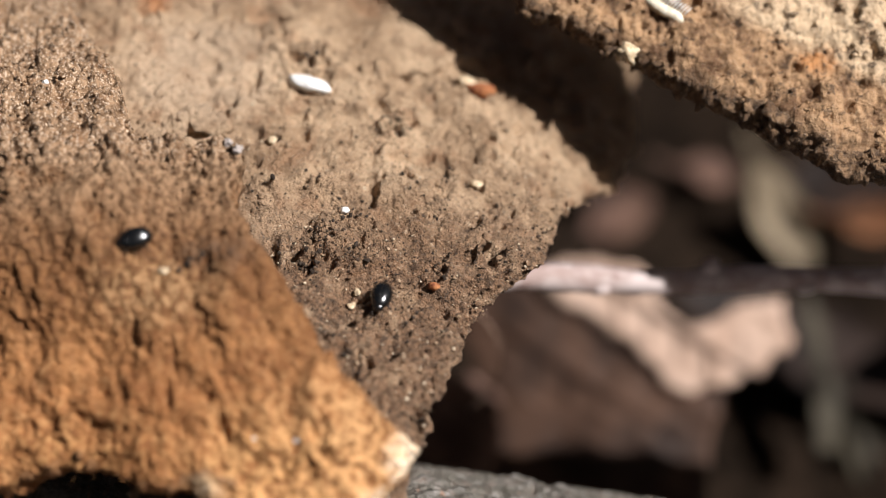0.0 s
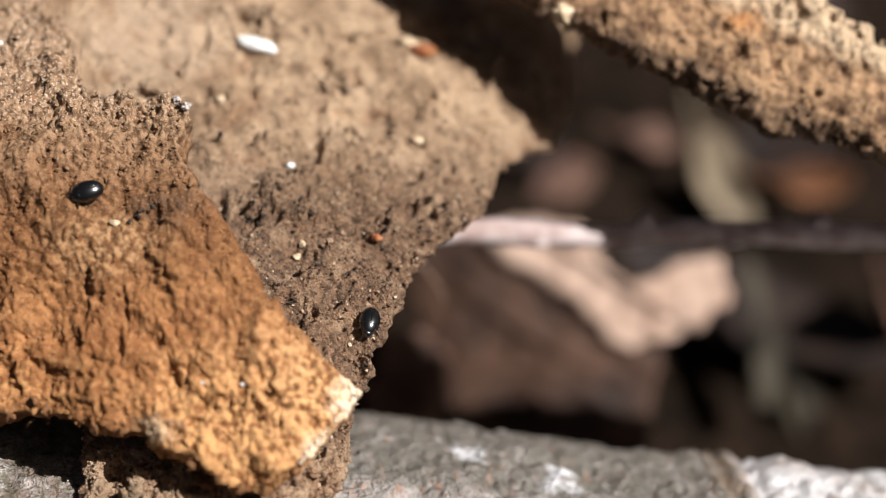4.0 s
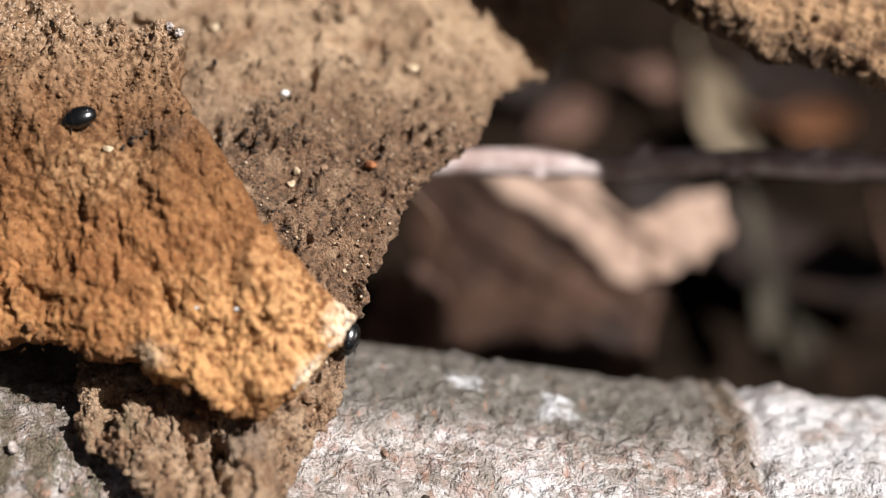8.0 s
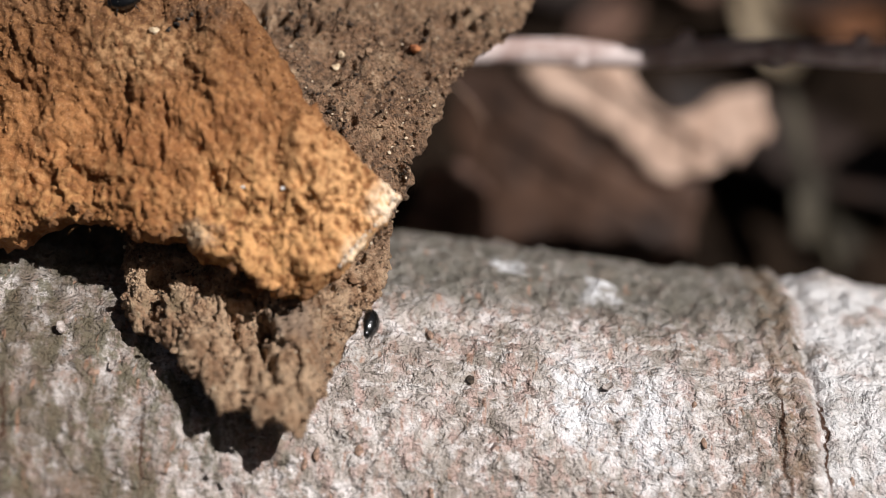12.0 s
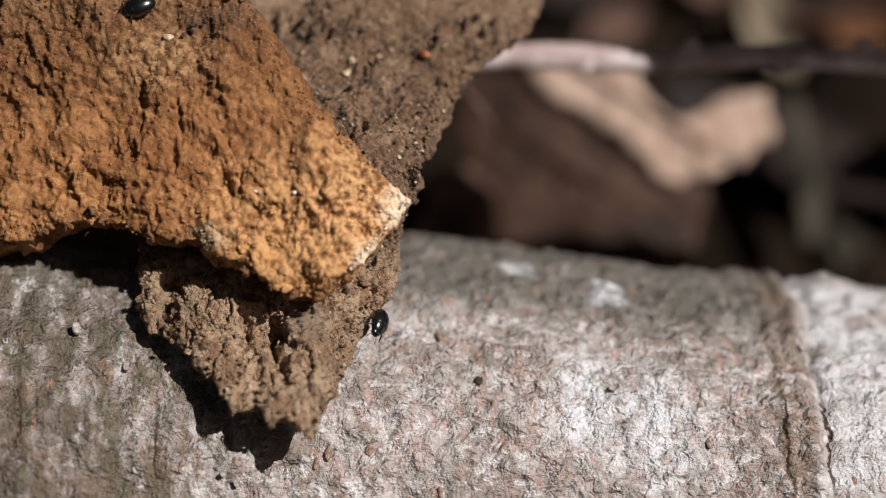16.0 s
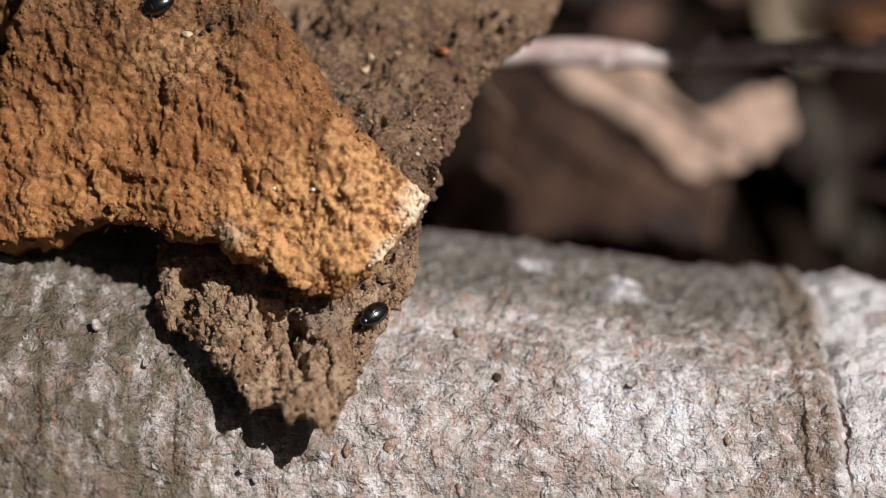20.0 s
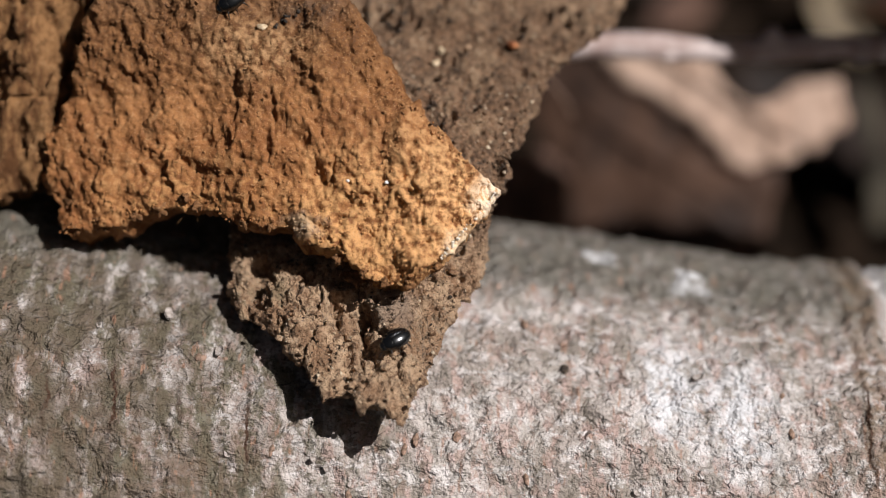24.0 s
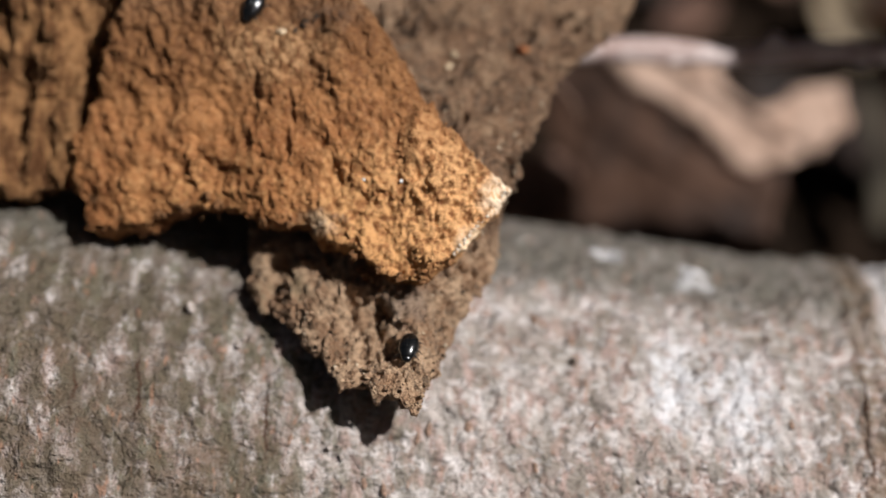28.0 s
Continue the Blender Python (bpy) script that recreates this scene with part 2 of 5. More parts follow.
def log_bark():
    p = Paint("mottled_grey_bark", 0.68, 0.3)
    girth = p.stretch(1.5, 0.7, 0.7)
    flat = p.stretch(0.8, 1.2, 1.2)
    big, mid, fine, grit = p.noise(7, 4), p.noise(1.9, 5, 0.68, girth), p.noise(0.6, 4, 0.65), p.noise(0.22, 2, 0.6)
    c = p.mix(p.band(big, 0.4, 0.62), (0.37, 0.31, 0.27), (0.60, 0.525, 0.48))
    # pink and chalky flecks of the skin
    c = p.mix(p.math("MULTIPLY", p.band(p.noise(1.5, 4, 0.6, girth), 0.48, 0.58), 0.7), c, (0.50, 0.34, 0.29))
    c = p.mix(p.math("MULTIPLY", p.band(p.noise(1.3, 5, 0.7, flat), 0.50, 0.60), 0.85), c, (0.76, 0.70, 0.67))
    # green algae, thick on one length of the branch
    algae = p.math("MAXIMUM", p.math("SUBTRACT", 1.0, p.height(-24, 4, 0)), 0.35)
    c = p.mix(p.math("MULTIPLY", p.math("MULTIPLY", p.band(p.noise(2.6, 6, 0.7, girth), 0.45, 0.57), algae), 0.85), c, (0.125, 0.115, 0.065))
    c = p.mix(p.math("MULTIPLY", p.band(p.noise(0.8, 4, 0.65, flat), 0.54, 0.64), p.math("MULTIPLY", algae, 0.8)), c, (0.10, 0.085, 0.05))
    c = p.mix(p.math("MULTIPLY", p.near((-38, 165, -34), 8, 0.6, 3.0), p.math("MULTIPLY", p.band(mid, 0.40, 0.56), 0.7)), c, (0.20, 0.085, 0.055))
    c = p.mix(p.math("MULTIPLY", p.near((-26, 165, -38), 7, 0.6, 3.0), p.math("MULTIPLY", p.band(mid, 0.44, 0.58), 0.6)), c, (0.24, 0.13, 0.085))
    old = p.math("SUBTRACT", 1.0, p.height(-36, -4, 0))
    c = p.mix(p.math("MULTIPLY", p.math("MULTIPLY", old, p.band(p.noise(3.0, 5, 0.6, girth), 0.34, 0.56)), 0.88), c, (0.12, 0.092, 0.06))
    # dark gaps between the skin's granules
    c = p.mix(p.math("MULTIPLY", p.math("SUBTRACT", 1.0, p.band(fine, 0.33, 0.45)), 0.6), c, (0.10, 0.085, 0.06))
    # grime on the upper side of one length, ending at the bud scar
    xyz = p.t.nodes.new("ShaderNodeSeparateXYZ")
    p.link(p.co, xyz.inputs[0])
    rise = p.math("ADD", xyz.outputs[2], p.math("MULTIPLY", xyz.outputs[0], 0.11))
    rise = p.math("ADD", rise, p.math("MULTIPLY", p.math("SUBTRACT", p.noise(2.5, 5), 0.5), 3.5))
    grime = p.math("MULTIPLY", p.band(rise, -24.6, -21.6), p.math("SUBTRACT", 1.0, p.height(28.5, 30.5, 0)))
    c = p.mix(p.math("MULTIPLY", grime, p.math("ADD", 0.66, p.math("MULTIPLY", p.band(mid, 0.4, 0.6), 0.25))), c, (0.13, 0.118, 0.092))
    # short dark dashes where flakes of skin lift
    dash = p.band(p.noise(0.75, 3, 0.55, p.stretch(0.6, 1.7, 1.7), 0.6), 0.60, 0.68)
    c = p.mix(p.math("MULTIPLY", p.math("MULTIPLY", dash, p.band(p.noise(2.4, 3), 0.40, 0.55)), 0.75), c, (0.07, 0.055, 0.04))
    # rusty lenticels round the branch
    c = p.mix(p.math("MULTIPLY", p.band(p.noise(1.2, 2, 0.5, p.stretch(1.8, 0.55, 0.55)), 0.64, 0.72), 0.6), c, (0.38, 0.20, 0.125))
    # rusty girdle at the old bud scar
    scar = p.math("ADD", xyz.outputs[0], p.math("MULTIPLY", p.math("SUBTRACT", p.noise(4, 4), 0.5), 3.0))
    ring = p.math("MULTIPLY", p.band(scar, 26.3, 27.3), p.math("SUBTRACT", 1.0, p.band(scar, 28.6, 29.8)))
    c = p.mix(p.math("MULTIPLY", p.math("MULTIPLY", ring, p.band(p.noise(1.4, 5), 0.35, 0.6)), 0.75), c, (0.22, 0.145, 0.09))
    # chalky lichen patches
    for at, r in (((12.3, 167, -28.8), 2.3), ((17.2, 165, -31.2), 3.0), ((12.0, 166, -30.6), 1.6), ((6.8, 181, -20.6), 0.9), ((14, 178, -22.3), 0.9)):
        c = p.mix(p.math("MULTIPLY", p.near(at, r, 0.8, 2.4, (1, 0.6, 0.6)), p.math("MULTIPLY", p.band(p.noise(1.1, 5, 0.7), 0.36, 0.54), 0.85)), c, (0.84, 0.83, 0.84))
    c = p.mix(p.math("MULTIPLY", p.near((15.2, 165, -30.6), 0.7, 0.6, 0.8, (1.6, 0.5, 0.45)), 0.8), c, (0.20, 0.12, 0.07))
    c = p.mix(p.math("MULTIPLY", p.height(29.6, 30.6, 0), p.math("MULTIPLY", p.band(p.noise(3.5, 4), 0.30, 0.6), 0.85)), c, (0.74, 0.72, 0.71))
    c = p.mix(p.math("MULTIPLY", p.band(grit, 0.62, 0.70), 0.55), c, (0.05, 0.04, 0.03))
    # fissures round the branch
    for at, z, r in ((-21.3, -33.5, 2.6), (-26.5, -31.5, 1.6), (-31.5, -30.0, 3.0), (-36.5, -31.0, 2.6), (27.4, -33.0, 3.6), (30.6, -33.5, 4.0)):
        off = p.math("ABSOLUTE", p.math("ADD", p.math("SUBTRACT", xyz.outputs[0], at), p.math("MULTIPLY", p.math("SUBTRACT", p.noise(1.6, 4), 0.5), 1.6)))
        c = p.mix(p.math("MULTIPLY", p.math("SUBTRACT", 1.0, p.band(off, 0.06, 0.22)), p.near((at, 165, z), r, 0.4, 2.0, (0.5, 0.4, 1))), c, (0.07, 0.035, 0.02))
    p.colour(c)
    p.gloss(p.band(p.noise(0.4, 2), 0.36, 0.55), 0.4, 0.8)
    # lifted edges of thin skin: slow rise, sudden drop
    ledge = p.math("FRACT", p.math("MULTIPLY", p.noise(1.5, 3, 0.55, flat, 0.5), 7.0))
    p.bump(p.math("ADD", p.math("ADD", p.noise(0.7, 4, 0.66), p.math("MULTIPLY", ledge, 0.3)), p.math("MULTIPLY", p.noise(0.25, 2), 0.5)), 0.65)
    return p.m


def shell():
    p = Paint("black_glossy_shell", 0.23, 1.0)
    p.colour(p.mix(p.noise(0.5, 3), (0.002, 0.002, 0.002), (0.006, 0.006, 0.006)))
    p.bump(p.noise(0.08, 2), 0.004, 0.4)
    return p.m


def plain(name, a, b, size, rough=0.8, deep=0.05, spec=0.3):
    p = Paint(name, rough, spec)
    n = p.noise(size, 5, 0.65)
    p.colour(p.mix(p.band(n, 0.35, 0.65), a, b))
    p.bump(p.noise(size * 0.4, 4), deep)
    return p.m


def leaf_paint(name, a, b):
    p = Paint(name, 0.75, 0.35)
    n = p.noise(6, 5, 0.65)
    c = p.mix(p.band(n, 0.35, 0.65), a, b)
    c = p.mix(p.math("MULTIPLY", p.band(p.noise(2, 4), 0.6, 0.7), 0.6), c, (0.05, 0.03, 0.02))
    p.colour(c)
    p.bump(p.noise(0.8, 4), 0.15)
    return p.m


def grains(name, shades, rough=0.85):
    """Strewn grains: each takes one of the shades."""
    p = Paint(name, rough, 0.25)
    geo = p.t.nodes.new("ShaderNodeNewGeometry")
    c = shades[0]
    for k, s in enumerate(shades[1:]):
        at = (k + 1) / len(shades)
        c = p.mix(p.band(geo.outputs["Random Per Island"], at - 0.03, at + 0.03), c, s)
    c = p.mix(p.math("MULTIPLY", p.band(p.noise(0.15, 3), 0.5, 0.65), 0.5), c, (0.05, 0.035, 0.02))
    p.colour(c)
    p.bump(p.noise(0.1, 3), 0.05)
    return p.m


def soil():
    p = Paint("dark_humus", 0.95, 0.05)
    n = p.noise(4, 8, 0.7)
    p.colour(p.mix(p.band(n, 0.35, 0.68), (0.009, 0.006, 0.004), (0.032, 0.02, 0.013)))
    p.bump(n, 2.0)
    return p.m


def twig_paint():
    p = Paint("weathered_twig_bark", 0.7, 0.3)
    n, f = p.noise(3, 4), p.noise(0.7, 5, 0.6, p.stretch(0.4, 1, 1))
    c = p.mix(p.band(n, 0.4, 0.62), (0.36, 0.26, 0.23), (0.58, 0.48, 0.45))
    c = p.mix(p.math("MULTIPLY", p.band(f, 0.58, 0.68), 0.7), c, (0.17, 0.09, 0.07))
    p.colour(c)
    p.bump(f, 0.15)
    return p.m


ORANGE, TAN, TOP, LOG, SHELL, BROWN = orange_bark(), tan_bark(), top_bark_paint(), log_bark(), shell(), brown_bark()
SOIL, TWIG = soil(), twig_paint()
LEG = plain("dark_leg_horn", (0.012, 0.008, 0.006), (0.03, 0.018, 0.012), 0.2, 0.35, 0.01)
WHITE = plain("chalky_white", (0.70, 0.69, 0.66), (0.85, 0.84, 0.81), 0.7, 0.7, 0.05)
CREAM = plain("cream_skin", (0.62, 0.52, 0.36), (0.80, 0.74, 0.60), 0.5, 0.5, 0.04)
RUST = plain("rusty_crumb", (0.16, 0.045, 0.02), (0.42, 0.17, 0.065), 0.6, 0.8, 0.08)
DARK = plain("black_crumb", (0.015, 0.012, 0.01), (0.07, 0.05, 0.035), 0.4, 0.85, 0.08)
PALE = plain("pale_wood_crumb", (0.42, 0.30, 0.18), (0.70, 0.56, 0.38), 0.5, 0.85, 0.08)
LEAF_TAN = leaf_paint("dry_tan_leaf", (0.38, 0.25, 0.18), (0.54, 0.38, 0.29))
LEAF_BROWN = leaf_paint("brown_leaf", (0.075, 0.037, 0.024), (0.16, 0.088, 0.06))
LEAF_OLIVE = leaf_paint("olive_leaf", (0.15, 0.112, 0.07), (0.26, 0.20, 0.13))
LEAF_DARK = leaf_paint("dark_olive_leaf", (0.018, 0.014, 0.008), (0.045, 0.035, 0.02))
GRAIN_BROWN = grains("brown_grains", [(0.04, 0.028, 0.02), (0.16, 0.10, 0.06), (0.30, 0.20, 0.12), (0.44, 0.31, 0.20), (0.09, 0.06, 0.04), (0.60, 0.48, 0.34)])
GRAIN_DARK = grains("dark_grains", [(0.03, 0.02, 0.014), (0.17, 0.105, 0.062), (0.07, 0.045, 0.03), (0.30, 0.19, 0.115), (0.045, 0.032, 0.024)])
PALE_BARK = plain("pale_smooth_bark", (0.22, 0.105, 0.04), (0.38, 0.20, 0.085), 0.5, 0.85, 0.15)
GREY_BARK = plain("grey_bark_skin", (0.30, 0.25, 0.215), (0.56, 0.49, 0.45), 0.6, 0.8, 0.12)
RUST_BARK = plain("rusty_lenticel", (0.15, 0.095, 0.065), (0.36, 0.235, 0.17), 0.4, 0.85, 0.12)
# the tan leaf's shaded part: the shade is put into this dark brown
LEAF_SHADE = leaf_paint("leaf_painted_shade", (0.022, 0.0095, 0.0048), (0.075, 0.036, 0.02))
LEAF_RUST = leaf_paint("rust_leaf", (0.14, 0.055, 0.022), (0.24, 0.105, 0.048))
LEAF_PINK = leaf_paint("pinkish_brown_leaf", (0.085, 0.043, 0.029), (0.17, 0.094, 0.066))
TORN = plain("whitish_torn_fibre", (0.72, 0.60, 0.44), (0.88, 0.80, 0.68), 0.4, 0.8, 0.12)

# ---- shaping tools (millimetres) ----
TABLE = np.random.RandomState(7).rand(4096)


def lattice(i, j, k, seed):
    h = (i * 374761393 + j * 668265263 + k * 2147483647 + seed * 974634271) & 0xFFFFFFFF
    h = ((h ^ (h >> 13)) * 1274126177) & 0xFFFFFFFF
    return TABLE[(h ^ (h >> 16)) & 4095]


def value_noise(p, seed=0):
    f = np.floor(p)
    u = p - f
    u = u * u * (3 - 2 * u)
    i, j, k = (f[..., n].astype(np.int64) for n in range(3))
    total = 0
    for a in (0, 1):
        for b in (0, 1):
            for c in (0, 1):
                w = (u[..., 0] if a else 1 - u[..., 0]) * (u[..., 1] if b else 1 - u[..., 1]) * (u[..., 2] if c else 1 - u[..., 2])
                total = total + w * lattice(i + a, j + b, k + c, seed)
    return total * 2 - 1


def fbm(p, size, octaves=4, gain=0.5, seed=0):
    total, amp = 0, 1.0
    for o in range(octaves):
        total = total + amp * value_noise(p / size * 2 ** o + 17.3 * o, seed + o)
        amp *= gain
    return total


def ridged(p, size, octaves=3, seed=0):
    total, amp = 0, 1.0
    for o in range(octaves):
        total = total + amp * (1 - 2 * np.abs(value_noise(p / size * 2 ** o + 5.1 * o, seed + o)))
        amp *= 0.5
    return total


def lumps(p, size, octaves=3, seed=0):
    """Rounded lumps with sharp creases between them, about 0 to 1."""
    total, amp = 0, 1.0
    for o in range(octaves):
        total = total + amp * np.abs(value_noise(p / size * 2.1 ** o + 3.7 * o, seed + o))
        amp *= 0.5
    return total


def chunks(x, z, size, seed=0):
    """Broken blocks: a level for the block at each place, and the distance to the next block's border, in block sizes."""
    x, z = x / size, z / size
    i, j = np.floor(x).astype(np.int64), np.floor(z).astype(np.int64)
    near, second, level = np.full(x.shape, 9.0), np.full(x.shape, 9.0), np.zeros(x.shape)
    for a in (-1, 0, 1):
        for b in (-1, 0, 1):
            px, pz = i + a + lattice(i + a, j + b, 0 * i, seed), j + b + lattice(i + a, j + b, 0 * i + 1, seed)
            d = np.hypot(px - x, pz - z)
            second = np.where(d < near, near, np.minimum(second, d))
            level = np.where(d < near, lattice(i + a, j + b, 0 * i + 2, seed), level)
            near = np.minimum(near, d)
    return level, second - near


def broken(x, z, size, seed, step=0.5, crack=0.5, width=0.10):
    q = pts(x, z)
    wx, wz = 0.3 * size * fbm(q, size * 0.8, 3, 0.55, seed + 1), 0.3 * size * fbm(q, size * 0.8, 3, 0.55, seed + 2)
    level, edge = chunks(x + wx, z + wz, size, seed)
    return step * (level - 0.5) - crack * np.exp(-(edge / width) ** 2)


def pts(x, z, y=None):
    return np.stack([x, np.zeros_like(x) if y is None else y, z], -1)


def outline_distance(x, z, poly):
    """Distance to a closed outline, positive within it."""
    a = np.array(poly, float)
    b = np.roll(a, -1, 0)
    best, inside = np.full(x.shape, 1e9), np.zeros(x.shape, bool)
    for (ax, az), (bx, bz) in zip(a, b):
        ex, ez = bx - ax, bz - az
        t = np.clip(((x - ax) * ex + (z - az) * ez) / (ex * ex + ez * ez), 0, 1)
        best = np.minimum(best, np.hypot(x - ax - t * ex, z - az - t * ez))
        cross = (az > z) != (bz > z)
        inside ^= cross & (x < (bx - ax) * (z - az) / (bz - az if bz != az else 1e-9) + ax)
    return np.where(inside, best, -best)


def mesh_from(name, co, faces, material, smooth=True):
    me = bpy.data.meshes.new(name)
    co, faces = np.asarray(co, float) * MM, np.asarray(faces)
    me.vertices.add(len(co))
    me.vertices.foreach_set("co", co.ravel())
    n = faces.shape[1]
    me.loops.add(faces.size)
    me.loops.foreach_set("vertex_index", faces.ravel())
    me.polygons.add(len(faces))
    me.polygons.foreach_set("loop_start", np.arange(len(faces)) * n)
    me.polygons.foreach_set("use_smooth", np.full(len(faces), smooth))
    me.materials.append(material)
    me.update(calc_edges=True)
    me.validate()
    return me


def slab_mesh(name, poly, surface, relief, thick, cell, material, warp=(1.2, 0.35), rim=0.35, seed=0, rings=8, roll=0.5, straight=0.0):
    """A slab of bark: an outline in x and z, a front face y = surface(x, z) with relief along its normal, a broken rim and a back."""
    a = np.array(poly, float)
    x0, z0 = a.min(0) - 1.5
    x1, z1 = a.max(0) + 1.5
    X, Z = np.meshgrid(np.arange(x0, x1, cell), np.arange(z0, z1, cell), indexing="ij")
    q = pts(X, Z)
    wx = warp[0] * fbm(q, 4.0, 2, 0.5, seed + 40) * 0.5 + warp[1] * fbm(q, 1.3, 2, 0.4, seed + 41)
    wz = warp[0] * fbm(q, 4.0, 2, 0.5, seed + 50) * 0.5 + warp[1] * fbm(q, 1.3, 2, 0.4, seed + 51)
    sd = outline_distance(X + wx, Z + wz, poly)
    keep = sd > 0
    quad = keep[:-1, :-1] & keep[1:, :-1] & keep[:-1, 1:] & keep[1:, 1:]
    used = np.zeros_like(keep)
    count = np.zeros(keep.shape, int)
    for di in (0, 1):
        for dj in (0, 1):
            count[di:di + quad.shape[0], dj:dj + quad.shape[1]] += quad
    used = count > 0
    edge = used & (count < 4)
    gx, gz = np.gradient(sd, cell)
    g = np.maximum(np.hypot(gx, gz), 0.3)
    step = np.clip(np.where(edge, sd, 0), 0, cell * 1.2)
    PX, PZ = X - gx / g * step, Z - gz / g * step
    PY = surface(PX, PZ)
    e = 0.4
    nx, nz = (surface(PX + e, PZ) - surface(PX - e, PZ)) / (2 * e), (surface(PX, PZ + e) - surface(PX, PZ - e)) / (2 * e)
    ln = np.sqrt(nx * nx + nz * nz + 1)
    N = np.stack([nx / ln, -1 / ln, nz / ln], -1)
    P = np.stack([PX, PY, PZ], -1)
    h = relief(PX, PZ, P, sd) - roll * np.exp(-np.maximum(sd, 0) / (roll + 1e-6))
    F = P + N * h[..., None]
    idx = -np.ones(keep.shape, int)
    n = int(used.sum())
    idx[used] = np.arange(n)
    front, base, normal = F[used], P[used], N[used]
    qi, qj = np.nonzero(quad)
    quads = np.stack([idx[qi, qj], idx[qi + 1, qj], idx[qi + 1, qj + 1], idx[qi, qj + 1]], -1)
    push = normal * (1 - straight) + np.array([0, -straight, 0])
    back = base - push * (thick + 0.4 * fbm(base, 3.0, 3, 0.5, seed + 60))[:, None]
    # border edges, in the sense of their quads
    e1 = np.concatenate([quads[:, [k, (k + 1) % 4]] for k in range(4)])
    key, rev = e1[:, 0].astype(np.int64) * n + e1[:, 1], e1[:, 1].astype(np.int64) * n + e1[:, 0]
    border = e1[~np.isin(key, rev)]
    bv = np.unique(border)
    slot = -np.ones(n, int)
    slot[bv] = np.arange(len(bv))
    out = -np.stack([gx[used] / g[used], np.zeros(n), gz[used] / g[used]], -1)[bv]
    verts, faces = [front, back], [quads, quads[:, ::-1] + n]
    prev, total = bv, 2 * n
    for r in range(1, rings + 1):
        if r < rings:
            f = r / rings
            pos = front[bv] * (1 - f) + back[bv] * f
            bulge = rim * (0.9 * fbm(pos, 1.1, 3, 0.6, seed + 70) + 0.6 * ridged(pos * np.array([0.6, 1.5, 0.6]), 1.4, 2, seed + 71) - 0.5)
            pos = pos + out * (bulge * min(1.0, 2.2 * math.sin(math.pi * f)))[:, None]
            pos = pos + 0.25 * rim * np.stack([value_noise(pos / 0.7 + k * 9.1, seed + 80 + k) for k in range(3)], -1)
            verts.append(pos)
            cur = total + np.arange(len(bv))
            total += len(bv)
        else:
            cur = bv + n
        a0, a1 = prev[slot[border[:, 0]]], prev[slot[border[:, 1]]]
        b0, b1 = cur[slot[border[:, 0]]], cur[slot[border[:, 1]]]
        faces.append(np.stack([a1, a0, b0, b1], -1))
        prev = cur
    return mesh_from(name, np.concatenate(verts), np.concatenate(faces), material)


def thing(name, me, label, category, at=(0, 0, 0), group="", kind="", m=None):
    """A top-level thing on the slanting table."""
    ob = new(name, me)
    ob.matrix_world = m if m is not None else BASE @ Matrix.Translation(Vector(at) * MM)
    return tagged(ob, label, category, group, kind)


def part(name, me, parent, label="", m=None):
    ob = new(name, me)
    ob.parent = parent
    if m is not None:
        ob.matrix_basis = m
    return tagged(ob, label) if label else ob


def blob(name, sx, sy, sz, material, seed=0, rough=0.25, size=None, nu=20, nv=12):
    """A rounded lump with half-axes in millimetres and an uneven skin."""
    u = np.linspace(0, 2 * math.pi, nu, endpoint=False)
    v = np.linspace(0, math.pi, nv + 1)[1:-1]
    V, U = np.meshgrid(v, u, indexing="ij")
    d = np.stack([np.sin(V) * np.cos(U), np.sin(V) * np.sin(U), np.cos(V)], -1).reshape(-1, 3)
    d = np.concatenate([d, [[0, 0, 1]], [[0, 0, -1]]])
    s = size or 0.9
    k = 1 + rough * fbm(d * 1.0 + seed * 3.7, s, 3, 0.55, seed)
    co = d * k[:, None] * np.array([sx, sy, sz])
    rows = nv - 1
    faces = []
    for r in range(rows - 1):
        for c in range(nu):
            faces.append((r * nu + c, (r + 1) * nu + c, (r + 1) * nu + (c + 1) % nu, r * nu + (c + 1) % nu))
    top, bot = rows * nu, rows * nu + 1
    for c in range(nu):
        faces.append((top, c, (c + 1) % nu, top))
        faces.append((bot, (rows - 1) * nu + (c + 1) % nu, (rows - 1) * nu + c, bot))
    me = bpy.data.meshes.new(name)
    me.from_pydata((co * MM).tolist(), [], [f if f[0] != f[3] else f[:3] for f in faces])
    me.polygons.foreach_set("use_smooth", [True] * len(me.polygons))
    me.materials.append(material)
    return me


